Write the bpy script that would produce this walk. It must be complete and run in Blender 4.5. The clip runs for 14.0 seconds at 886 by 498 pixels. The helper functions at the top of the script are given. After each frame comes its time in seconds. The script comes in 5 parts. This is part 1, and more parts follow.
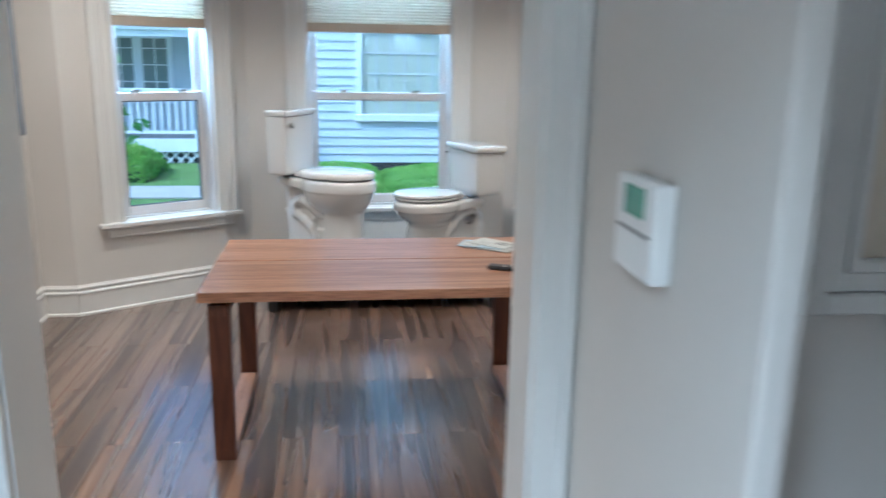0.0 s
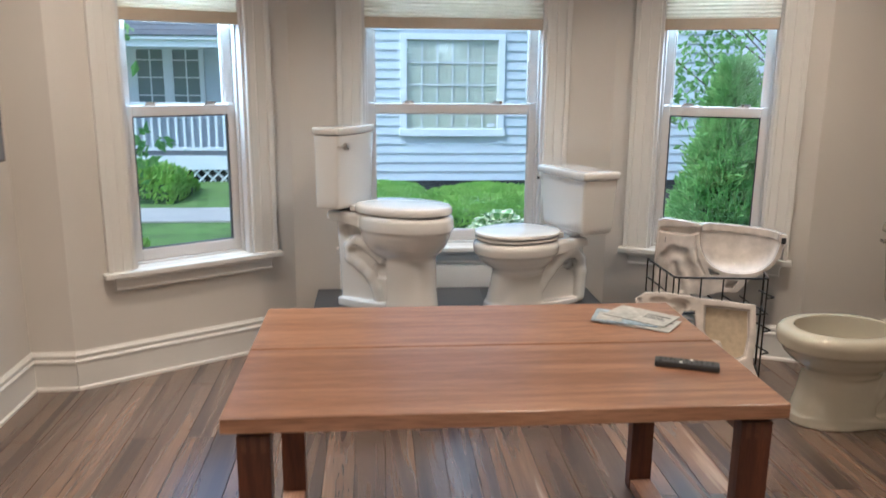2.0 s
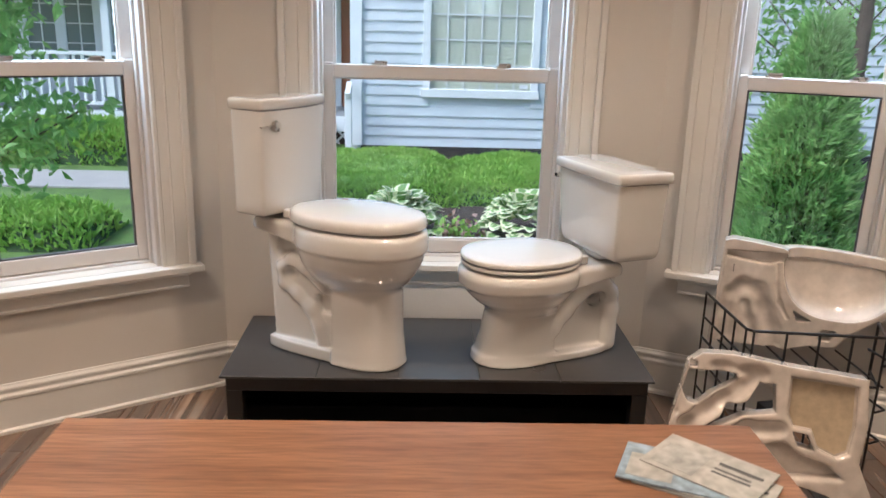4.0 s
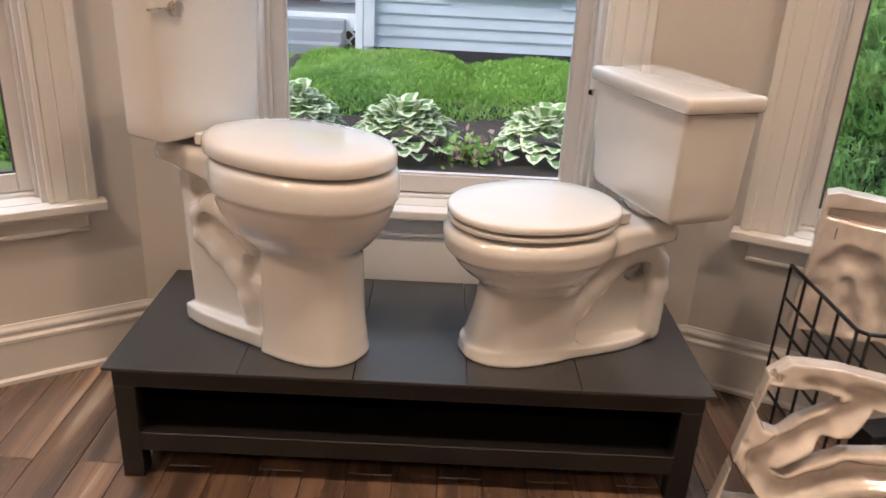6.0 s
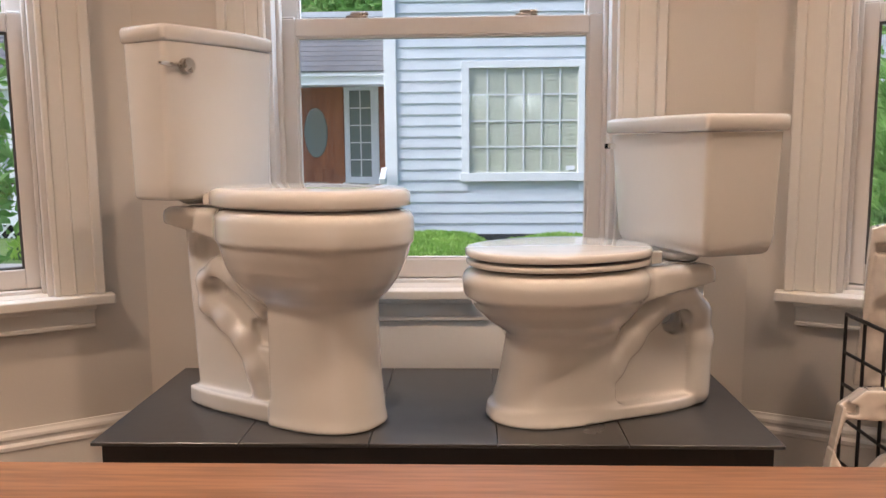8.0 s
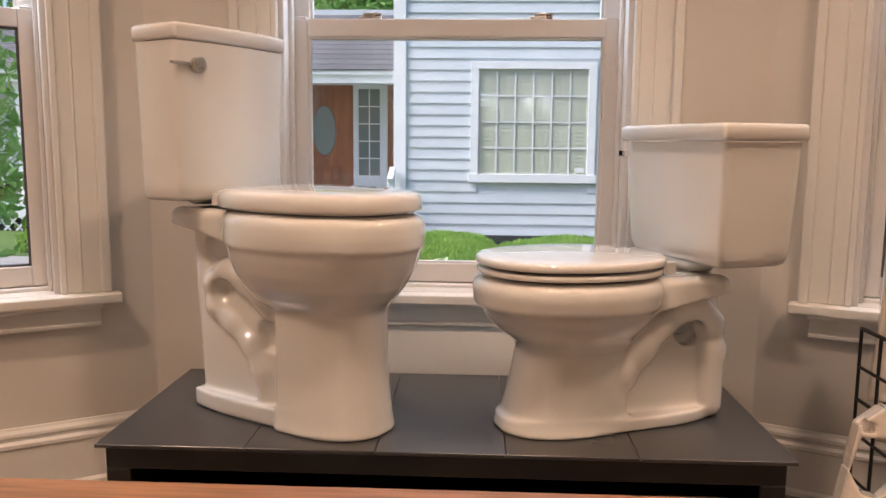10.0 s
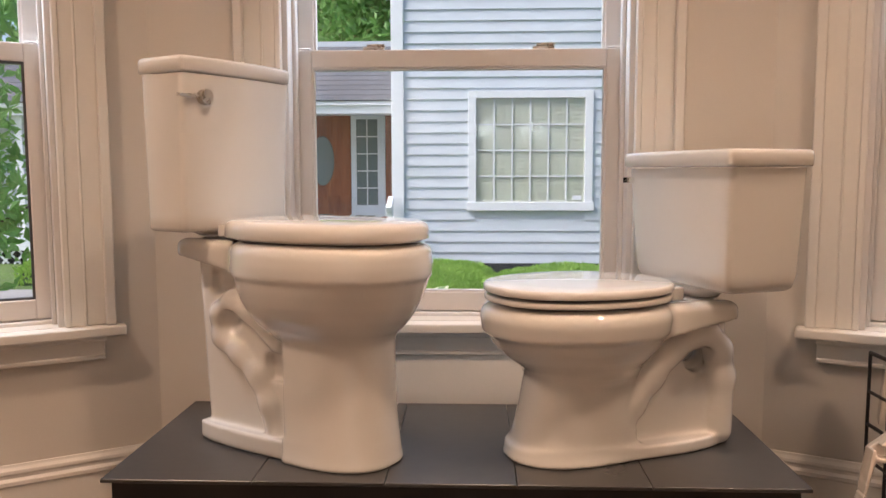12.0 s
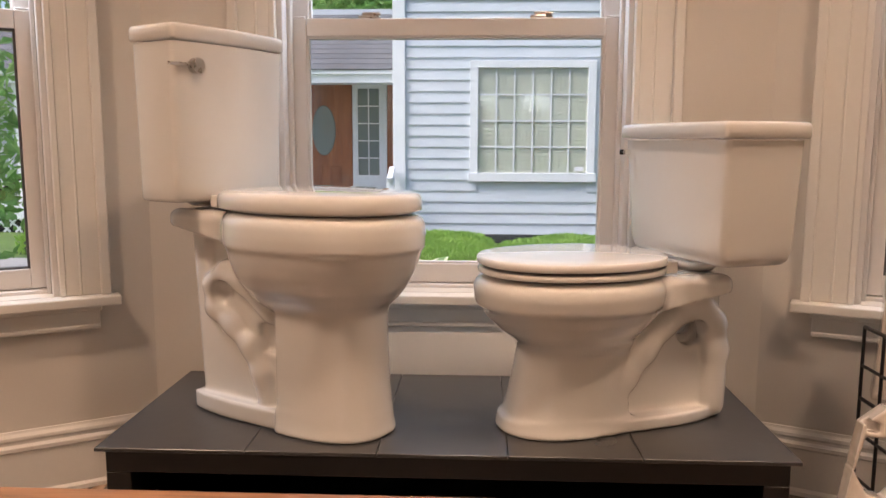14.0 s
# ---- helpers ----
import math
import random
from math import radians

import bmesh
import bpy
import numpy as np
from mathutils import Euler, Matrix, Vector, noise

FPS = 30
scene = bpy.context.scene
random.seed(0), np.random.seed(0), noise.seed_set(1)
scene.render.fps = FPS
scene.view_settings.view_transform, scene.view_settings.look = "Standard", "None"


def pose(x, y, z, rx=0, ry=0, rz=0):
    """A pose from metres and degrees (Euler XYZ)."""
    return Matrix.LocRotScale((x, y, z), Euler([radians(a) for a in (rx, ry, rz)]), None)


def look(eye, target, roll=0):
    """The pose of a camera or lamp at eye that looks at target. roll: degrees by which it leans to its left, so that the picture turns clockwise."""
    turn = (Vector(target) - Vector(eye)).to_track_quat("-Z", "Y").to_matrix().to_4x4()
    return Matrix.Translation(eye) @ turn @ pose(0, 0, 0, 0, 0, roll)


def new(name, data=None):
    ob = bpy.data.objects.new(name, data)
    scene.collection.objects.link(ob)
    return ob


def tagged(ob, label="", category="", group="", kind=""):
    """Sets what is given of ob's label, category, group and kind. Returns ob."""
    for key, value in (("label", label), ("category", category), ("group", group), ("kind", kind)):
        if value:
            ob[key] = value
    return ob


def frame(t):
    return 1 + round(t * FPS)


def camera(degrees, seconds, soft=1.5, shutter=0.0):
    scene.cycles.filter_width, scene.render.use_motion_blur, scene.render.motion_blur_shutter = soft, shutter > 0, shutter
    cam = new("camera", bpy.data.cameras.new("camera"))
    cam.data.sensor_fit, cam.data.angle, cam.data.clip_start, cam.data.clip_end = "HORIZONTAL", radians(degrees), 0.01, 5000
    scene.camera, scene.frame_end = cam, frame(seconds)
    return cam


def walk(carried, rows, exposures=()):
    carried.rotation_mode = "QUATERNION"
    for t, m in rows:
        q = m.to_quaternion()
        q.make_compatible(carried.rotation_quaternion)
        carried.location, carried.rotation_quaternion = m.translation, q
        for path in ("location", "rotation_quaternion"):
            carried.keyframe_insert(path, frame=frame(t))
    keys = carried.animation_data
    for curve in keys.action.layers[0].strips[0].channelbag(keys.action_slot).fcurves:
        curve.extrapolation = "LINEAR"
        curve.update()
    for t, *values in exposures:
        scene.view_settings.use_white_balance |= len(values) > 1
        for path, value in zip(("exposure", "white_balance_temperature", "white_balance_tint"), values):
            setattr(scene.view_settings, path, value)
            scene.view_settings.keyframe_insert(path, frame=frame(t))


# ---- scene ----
cam = camera(58.6, 14.0, shutter=0.5)
PATH = [
    (0, (-0.234, -0.584, 1.62), (0.006, 1.345, 1.146), 1.0),
    (0.5, (-0.32, -0.292, 1.58), (-0.301, 1.645, 1.081), 0.5),
    (1, (-0.35, -0.013, 1.576), (-0.407, 1.913, 1.042), 0.2),
    (1.5, (-0.392, 0.309, 1.528), (-0.358, 2.239, 1.007), 1.4),
    (2, (-0.422, 0.595, 1.555), (-0.26, 2.538, 1.111), 0.5),
    (2.5, (-0.4, 0.886, 1.544), (-0.235, 2.839, 1.146), -1.0),
    (2.7, (-0.391, 1.013, 1.547), (-0.225, 2.964, 1.141), -1.0),
    (4.8, (0.09, 2.129, 1.503), (0.091, 4.029, 0.878), 2.2),
    (5, (0.103, 2.177, 1.491), (0.102, 4.073, 0.855), 1.9),
    (5.5, (0.107, 2.388, 1.456), (0.128, 4.258, 0.746), 3.0),
    (6, (0.052, 2.666, 1.4), (0.067, 4.512, 0.628), 3.0),
    (6.5, (0.05, 2.792, 1.336), (0.086, 4.639, 0.567), 3.2),
    (7, (0.042, 2.818, 1.21), (0.019, 4.734, 0.638), 1.2),
    (7.5, (0.07, 2.743, 1.034), (-0.042, 4.707, 0.673), -1.6),
    (8, (0.088, 2.682, 0.99), (0.015, 4.663, 0.727), -0.5),
    (10.5, (0.074, 2.713, 1.006), (-0.017, 4.693, 0.741), 0.6),
    (11, (0.072, 2.715, 1.008), (-0.03, 4.7, 0.786), -0.2),
    (11.5, (0.053, 2.708, 1.003), (-0.035, 4.698, 0.819), -0.3),
    (12, (0.053, 2.708, 1.002), (-0.029, 4.697, 0.809), -0.1),
    (12.5, (0.074, 2.716, 1.007), (-0.023, 4.702, 0.794), -0.2),
    (13, (0.065, 2.712, 1.009), (-0.022, 4.698, 0.781), -0.1),
    (13.5, (0.061, 2.715, 1.01), (-0.018, 4.697, 0.757), 0.1),
    (14, (0.074, 2.718, 1.004), (-0.014, 4.698, 0.737), 0.2),
]
EXPO = [(0, 0.96, 4200, -4), (0.6, 0.91, 4620, -2), (1.5, 0.86, 4780, -1), (2.0, 0.77, 4850, 0), (2.7, 0.67, 5000, 2), (5, 0.68, 5650, 9), (8, 0.68, 5900, 13), (11, 0.65, 6250, 16), (14, 0.64, 6250, 16)]
SKY, SUN = 0.15, 1.5
LAMPS = [(-1.5, 1.5), (0.3, 1.5), (1.6, 1.5), (-1.45, 3.6), (0.15, 3.75), (1.4, 3.75), (-0.9, -1.4)]
LAMP_W, LAMP_C = 11.0, (1.0, 0.68, 0.44)
# fill for the hall: the last of LAMPS is added, out of view
HALL_FILL_W, HALL_FILL_C = 38.0, (1.0, 0.91, 0.82)
DAY_W, DAY_C = 38.0, (0.78, 0.91, 1.0)
walk(cam, [(t, look(eye, target, roll)) for t, eye, target, roll in PATH], EXPO)

# ---- light ----
world = bpy.data.worlds.new("sky")
scene.world = world
world.use_nodes = True
wn = world.node_tree.nodes
sky = wn.new("ShaderNodeTexSky")
sky.sky_type = "NISHITA"
sky.sun_disc = False
sky.sun_elevation, sky.sun_rotation = radians(49), radians(241)
sky.dust_density, sky.ozone_density = 3.0, 1.5
world.node_tree.links.new(sky.outputs["Color"], wn["Background"].inputs["Color"])
wn["Background"].inputs["Strength"].default_value = SKY

sun_data = bpy.data.lights.new("sun", "SUN")
sun_data.energy, sun_data.angle, sun_data.color = SUN, radians(25), (1.0, 0.96, 0.9)
sun = new("sun", sun_data)
sun.matrix_world = look((-9, -3, 12), (0, 2, 0))

# ---- materials ----
MATS = {}


def material(name, color, rough=0.5, metal=0.0, vary=0.08, scale=8.0, bump=0.0, bump_scale=60.0, coat=0.0, per_object=0.0, stretch=(1, 1, 1), second=None, transmission=0.0):
    """A surface with colour variation at two scales, and fine relief."""
    if name in MATS:
        return MATS[name]
    m = bpy.data.materials.new(name)
    m.use_nodes = True
    nt = m.node_tree
    n, ln = nt.nodes, nt.links
    b = n["Principled BSDF"]
    b.inputs["Roughness"].default_value = rough
    b.inputs["Metallic"].default_value = metal
    b.inputs["Coat Weight"].default_value = coat
    b.inputs["Coat Roughness"].default_value = 0.025
    b.inputs["Transmission Weight"].default_value = transmission
    co = n.new("ShaderNodeTexCoord")
    mp = n.new("ShaderNodeMapping")
    mp.inputs["Scale"].default_value = stretch
    ln.new(co.outputs["Object"], mp.inputs["Vector"])
    big = n.new("ShaderNodeTexNoise")
    big.inputs["Scale"].default_value, big.inputs["Detail"].default_value = scale, 4
    fine = n.new("ShaderNodeTexNoise")
    fine.inputs["Scale"].default_value, fine.inputs["Detail"].default_value = bump_scale, 3
    ln.new(mp.outputs["Vector"], big.inputs["Vector"])
    ln.new(mp.outputs["Vector"], fine.inputs["Vector"])
    mix = n.new("ShaderNodeMix")
    mix.data_type = "RGBA"
    lo = second or tuple(c * (1 - vary) for c in color)
    hi = tuple(min(1, c * (1 + vary * 0.6)) for c in color)
    mix.inputs["A"].default_value, mix.inputs["B"].default_value = (*lo, 1), (*hi, 1)
    ramp = n.new("ShaderNodeMapRange")
    ramp.inputs["From Min"].default_value, ramp.inputs["From Max"].default_value = 0.3, 0.7
    add = n.new("ShaderNodeMath")
    add.operation = "MULTIPLY_ADD"
    add.inputs[1].default_value = 0.3
    ln.new(fine.outputs["Fac"], add.inputs[0])
    half = n.new("ShaderNodeMath")
    half.operation = "MULTIPLY"
    half.inputs[1].default_value = 0.7
    ln.new(big.outputs["Fac"], half.inputs[0])
    ln.new(half.outputs[0], add.inputs[2])
    ln.new(add.outputs[0], ramp.inputs["Value"])
    ln.new(ramp.outputs["Result"], mix.inputs["Factor"])
    out = mix.outputs["Result"]
    if per_object:
        info = n.new("ShaderNodeObjectInfo")
        hsv = n.new("ShaderNodeHueSaturation")
        rr = n.new("ShaderNodeMapRange")
        rr.inputs["To Min"].default_value, rr.inputs["To Max"].default_value = 1 - per_object, 1 + per_object
        ln.new(info.outputs["Random"], rr.inputs["Value"])
        ln.new(rr.outputs["Result"], hsv.inputs["Value"])
        ln.new(out, hsv.inputs["Color"])
        out = hsv.outputs["Color"]
    ln.new(out, b.inputs["Base Color"])
    rv = n.new("ShaderNodeMapRange")
    rv.inputs["To Min"].default_value, rv.inputs["To Max"].default_value = rough * 0.8, min(1, rough * 1.2)
    ln.new(big.outputs["Fac"], rv.inputs["Value"])
    ln.new(rv.outputs["Result"], b.inputs["Roughness"])
    if bump:
        bp = n.new("ShaderNodeBump")
        bp.inputs["Strength"].default_value, bp.inputs["Distance"].default_value = bump, 0.002
        ln.new(fine.outputs["Fac"], bp.inputs["Height"])
        ln.new(bp.outputs["Normal"], b.inputs["Normal"])
    MATS[name] = m
    return m


def wood(name, light, dark, rough, axis, ring=9.0, coat=0.0, per_object=0.15, streak=None, bump=0.15, stretch=0.09, pores=0.5):
    """Long-grained wood along one axis ('x' or 'y' or 'z'), different from board to board."""
    if name in MATS:
        return MATS[name]
    m = bpy.data.materials.new(name)
    m.use_nodes = True
    n, ln = m.node_tree.nodes, m.node_tree.links
    b = n["Principled BSDF"]
    b.inputs["Coat Weight"].default_value = coat
    b.inputs["Coat Roughness"].default_value = 0.2
    co, info = n.new("ShaderNodeTexCoord"), n.new("ShaderNodeObjectInfo")
    off = n.new("ShaderNodeVectorMath")
    off.operation = "MULTIPLY_ADD"
    comb = n.new("ShaderNodeCombineXYZ")
    for i in range(3):
        ln.new(info.outputs["Random"], comb.inputs[i])
    off.inputs[1].default_value = (37.0, 53.0, 71.0)
    ln.new(comb.outputs[0], off.inputs[0])
    ln.new(co.outputs["Object"], off.inputs[2])
    mp = n.new("ShaderNodeMapping")
    s = [1.0, 1.0, 1.0]
    s["xyz".index(axis)] = stretch
    mp.inputs["Scale"].default_value = s
    ln.new(off.outputs[0], mp.inputs["Vector"])
    grain = n.new("ShaderNodeTexNoise")
    grain.inputs["Scale"].default_value, grain.inputs["Detail"].default_value, grain.inputs["Distortion"].default_value = ring, 5, 1.2
    fine = n.new("ShaderNodeTexNoise")
    fine.inputs["Scale"].default_value, fine.inputs["Detail"].default_value = ring * 18, 3
    ln.new(mp.outputs[0], grain.inputs["Vector"])
    ln.new(mp.outputs[0], fine.inputs["Vector"])
    cr = n.new("ShaderNodeValToRGB")
    cr.color_ramp.elements[0].position, cr.color_ramp.elements[1].position = 0.36, 0.66
    cr.color_ramp.elements[0].color, cr.color_ramp.elements[1].color = (*dark, 1), (*light, 1)
    if streak:
        e = cr.color_ramp.elements.new(0.74)
        e.color = (*streak, 1)
    ln.new(grain.outputs["Fac"], cr.inputs["Fac"])
    mix = n.new("ShaderNodeMix")
    mix.data_type, mix.blend_type = "RGBA", "MULTIPLY"
    mix.inputs["Factor"].default_value = pores
    mr = n.new("ShaderNodeMapRange")
    mr.inputs["From Min"].default_value, mr.inputs["From Max"].default_value = 0.35, 0.6
    mr.inputs["To Min"].default_value = 0.45
    ln.new(fine.outputs["Fac"], mr.inputs["Value"])
    ln.new(cr.outputs["Color"], mix.inputs["A"])
    ln.new(mr.outputs["Result"], mix.inputs["B"])
    hsv = n.new("ShaderNodeHueSaturation")
    rr = n.new("ShaderNodeMapRange")
    rr.inputs["To Min"].default_value, rr.inputs["To Max"].default_value = 1 - per_object, 1 + per_object
    ln.new(info.outputs["Random"], rr.inputs["Value"])
    ln.new(rr.outputs["Result"], hsv.inputs["Value"])
    ln.new(mix.outputs["Result"], hsv.inputs["Color"])
    ln.new(hsv.outputs["Color"], b.inputs["Base Color"])
    r2 = n.new("ShaderNodeMapRange")
    r2.inputs["To Min"].default_value, r2.inputs["To Max"].default_value = rough + 0.1, rough - 0.1
    ln.new(grain.outputs["Fac"], r2.inputs["Value"])
    ln.new(r2.outputs["Result"], b.inputs["Roughness"])
    bp = n.new("ShaderNodeBump")
    bp.inputs["Strength"].default_value, bp.inputs["Distance"].default_value = bump, 0.001
    ln.new(fine.outputs["Fac"], bp.inputs["Height"])
    ln.new(bp.outputs["Normal"], b.inputs["Normal"])
    MATS[name] = m
    return m


def glass(name, tint=(1, 1, 1), ior=1.45):
    """A thin clear pane: it passes the light straight on and mirrors a little."""
    m = bpy.data.materials.new(name)
    m.use_nodes = True
    n, ln = m.node_tree.nodes, m.node_tree.links
    n.remove(n["Principled BSDF"])
    tr, gl, mx, fr = n.new("ShaderNodeBsdfTransparent"), n.new("ShaderNodeBsdfGlossy"), n.new("ShaderNodeMixShader"), n.new("ShaderNodeFresnel")
    tr.inputs["Color"].default_value = (*tint, 1)
    gl.inputs["Roughness"].default_value = 0.02
    fr.inputs["IOR"].default_value = ior
    ln.new(fr.outputs[0], mx.inputs[0])
    ln.new(tr.outputs[0], mx.inputs[1])
    ln.new(gl.outputs[0], mx.inputs[2])
    ln.new(mx.outputs[0], n["Material Output"].inputs["Surface"])
    return m


def leafy(name, color, second, scale=5.0, thin=0.4):
    """Leaves: two greens, some light passing through."""
    m = material(name, color, 0.5, second=second, scale=scale)
    n, ln = m.node_tree.nodes, m.node_tree.links
    b = n["Principled BSDF"]
    tl, mx = n.new("ShaderNodeBsdfTranslucent"), n.new("ShaderNodeMixShader")
    ln.new(b.inputs["Base Color"].links[0].from_socket, tl.inputs["Color"])
    mx.inputs[0].default_value = thin
    ln.new(b.outputs[0], mx.inputs[1])
    ln.new(tl.outputs[0], mx.inputs[2])
    ln.new(mx.outputs[0], n["Material Output"].inputs["Surface"])
    return m


def glow(name, color, strength):
    m = bpy.data.materials.new(name)
    m.use_nodes = True
    b = m.node_tree.nodes["Principled BSDF"]
    b.inputs["Base Color"].default_value = (*color, 1)
    b.inputs["Emission Color"].default_value = (*color, 1)
    b.inputs["Emission Strength"].default_value = strength
    return m


WALL = material("wall_paint", (0.60, 0.565, 0.515), 0.7, vary=0.05, scale=1.5, bump=0.12, bump_scale=220)
CEIL = material("ceiling_paint", (0.8, 0.79, 0.77), 0.85, vary=0.04, scale=2, bump=0.1, bump_scale=180)
TRIM = material("trim_paint", (0.68, 0.66, 0.62), 0.36, vary=0.04, scale=5, bump=0.05, bump_scale=90)
VINYL = material("window_vinyl", (0.62, 0.60, 0.585), 0.4, vary=0.04, scale=6)
SHADE = leafy("shade_fabric", (0.80, 0.77, 0.69), (0.76, 0.72, 0.63), 20, 0.2)
SHADE_RAIL = material("shade_rail", (0.52, 0.44, 0.34), 0.6, vary=0.06, scale=20)
PORCELAIN = material("white_porcelain", (0.68, 0.665, 0.635), 0.03, vary=0.015, scale=3, coat=1.0)
BONE = material("bone_porcelain", (0.43, 0.39, 0.30), 0.06, vary=0.05, scale=3, coat=0.6)
RAW = material("raw_ceramic", (0.56, 0.46, 0.32), 0.4, vary=0.4, scale=3.5, bump=0.1, bump_scale=40)
CUTGLAZE = material("glazed_cut_ceramic", (0.66, 0.60, 0.54), 0.05, vary=0.3, scale=9, bump=0.06, bump_scale=25, coat=1.0)
SEATMAT = material("seat_plastic", (0.671, 0.654, 0.628), 0.05, vary=0.01, scale=3, coat=0.8)
CHROME = material("chrome", (0.78, 0.77, 0.75), 0.12, metal=1.0, vary=0.04)
NICKEL = material("brushed_nickel", (0.55, 0.52, 0.48), 0.28, metal=1.0, vary=0.08, scale=40)
BENCH = material("black_brown_foil", (0.007, 0.006, 0.0056), 0.42, vary=0.3, scale=14, bump=0.08, bump_scale=80)
SLATE = material("black_slate_tile", (0.034, 0.0345, 0.036), 0.3, vary=0.2, scale=5, bump=0.08, bump_scale=30, coat=0.3, per_object=0.12)
BLACKWIRE = material("black_wire", (0.018, 0.017, 0.018), 0.4, metal=0.3, vary=0.2, scale=40)
BLACKPLASTIC = material("black_plastic", (0.02, 0.02, 0.022), 0.38, vary=0.2, scale=30, bump=0.1)
DARKGREY = material("dark_grey_rubber", (0.07, 0.07, 0.075), 0.55, vary=0.1)
# grey-blue base carries the window light reflected in the dark screen
SCREEN = material("screen_reflected_grey", (0.17, 0.19, 0.23), 0.14, vary=0.05, coat=0.6)
WHITEPLASTIC = material("white_plastic", (0.78, 0.77, 0.74), 0.35, vary=0.02)
GLASS = glass("clear_glass")
TABLE = wood("oak_table_top", (0.37, 0.195, 0.108), (0.225, 0.105, 0.053), 0.38, "x", ring=11, coat=0.25, per_object=0.05, stretch=0.06, pores=0.6)
# same oak as the top, darkened in colour for the legs' unlit faces
TABLE_LEG_SHADED = wood("oak_leg_shaded", (0.12, 0.038, 0.016), (0.055, 0.016, 0.007), 0.42, "z", ring=16, coat=0.1, per_object=0.1)
TABLE_Y = wood("oak_table_runner", (0.42, 0.25, 0.17), (0.27, 0.14, 0.08), 0.45, "y", ring=16, coat=0.1, per_object=0.05)
ENDGRAIN = material("dark_end_grain", (0.09, 0.035, 0.018), 0.6, vary=0.3, scale=60)
PLANK = wood("wood_look_plank", (0.205, 0.125, 0.08), (0.055, 0.035, 0.026), 0.27, "y", ring=9, coat=1.0, per_object=0.3, streak=(0.40, 0.29, 0.205), stretch=0.05, bump=0.12, pores=0.22)
PLANK.node_tree.nodes["Principled BSDF"].inputs["Specular IOR Level"].default_value = 0.8
GROUT = material("grout", (0.035, 0.03, 0.028), 0.8, vary=0.2, scale=30)
SIDING = material("blue_grey_siding", (0.62, 0.67, 0.715), 0.6, vary=0.08, scale=3, bump=0.1, bump_scale=40, per_object=0.03)
EXTWHITE = material("exterior_white_paint", (0.83, 0.85, 0.87), 0.55, vary=0.05, scale=4)
EXTGLASS = material("house_window_glass", (0.20, 0.24, 0.24), 0.08, vary=0.1, scale=1)
BLIND = material("window_blind", (0.84, 0.87, 0.74), 0.6, vary=0.06, scale=3)
SHINGLE = material("asphalt_shingle", (0.16, 0.165, 0.175), 0.9, vary=0.35, scale=6, bump=0.6, bump_scale=90, per_object=0.12)
EXTDOOR = wood("orange_stained_door", (0.42, 0.14, 0.055), (0.25, 0.07, 0.025), 0.35, "z", ring=6)
DECK = material("porch_deck", (0.30, 0.32, 0.34), 0.7, vary=0.1, scale=5)
DARKGAP = material("shaded_void", (0.03, 0.032, 0.035), 0.9)
LAWN = material("lawn", (0.13, 0.22, 0.05), 0.9, vary=0.45, scale=3, bump=0.8, bump_scale=60)
MULCH = material("dark_mulch", (0.055, 0.038, 0.03), 0.95, vary=0.5, scale=14, bump=1.0, bump_scale=50)
CONCRETE = material("concrete_path", (0.42, 0.40, 0.37), 0.85, vary=0.12, scale=4, bump=0.3, bump_scale=80)
ARBOR = leafy("arborvitae_leaf", (0.46, 0.68, 0.25), (0.15, 0.33, 0.08))
HEDGE = leafy("hedge_leaf", (0.42, 0.62, 0.14), (0.22, 0.42, 0.07), 3)
TREELEAF = leafy("tree_leaf", (0.34, 0.56, 0.18), (0.15, 0.33, 0.08), 2)
HOSTA_G = leafy("hosta_green", (0.30, 0.46, 0.15), (0.18, 0.33, 0.09), 9, 0.25)
HOSTA_C = leafy("hosta_cream", (0.88, 0.88, 0.64), (0.76, 0.78, 0.50), 9, 0.25)
# near-black green that stands for the shade deep between leaves
SHADED_CORE = material("shaded_foliage_core", (0.04, 0.085, 0.025), 0.8, vary=0.4, scale=20)
BARK = material("bark", (0.09, 0.065, 0.05), 0.9, vary=0.35, scale=12, bump=0.8)


# ---- building blocks ----
def part(name, bm, mat, parent=None, label="", smooth=False, m=None):
    """One mesh object from a bmesh, under a thing, under a part, or on its own."""
    me = bpy.data.meshes.new(name)
    bm.normal_update()
    bm.to_mesh(me)
    bm.free()
    for x in (mat if isinstance(mat, (list, tuple)) else [mat]):
        me.materials.append(x)
    if smooth:
        me.shade_smooth()
    ob = new(name, me)
    if parent is not None:
        ob.parent = parent
    if m is not None:
        ob.matrix_basis = m
    if label:
        tagged(ob, label)
    return ob


def thing(name, label, category, m=None, group="", kind=""):
    ob = new(name)
    if m is not None:
        ob.matrix_basis = m
    return tagged(ob, label, category, group, kind)


def box(bm, x0, x1, y0, y1, z0, z1, bevel=0.0, seg=1, m=None):
    t = bmesh.ops.create_cube(bm, size=1.0, matrix=Matrix.LocRotScale(((x0 + x1) / 2, (y0 + y1) / 2, (z0 + z1) / 2), None, (x1 - x0, y1 - y0, z1 - z0)))
    vs = t["verts"]
    if bevel > 0:
        es = list({e for v in vs for e in v.link_edges})
        r = bmesh.ops.bevel(bm, geom=es, offset=bevel, segments=seg, affect="EDGES", profile=0.6)
        vs = list({v for f in r["faces"] for v in f.verts} | {v for v in vs if v.is_valid})
    if m is not None:
        bmesh.ops.transform(bm, matrix=m, verts=vs)
    return bm


def boxes(*rows, bevel=0.0, seg=1):
    bm = bmesh.new()
    for r in rows:
        box(bm, *r, bevel=bevel, seg=seg)
    return bm


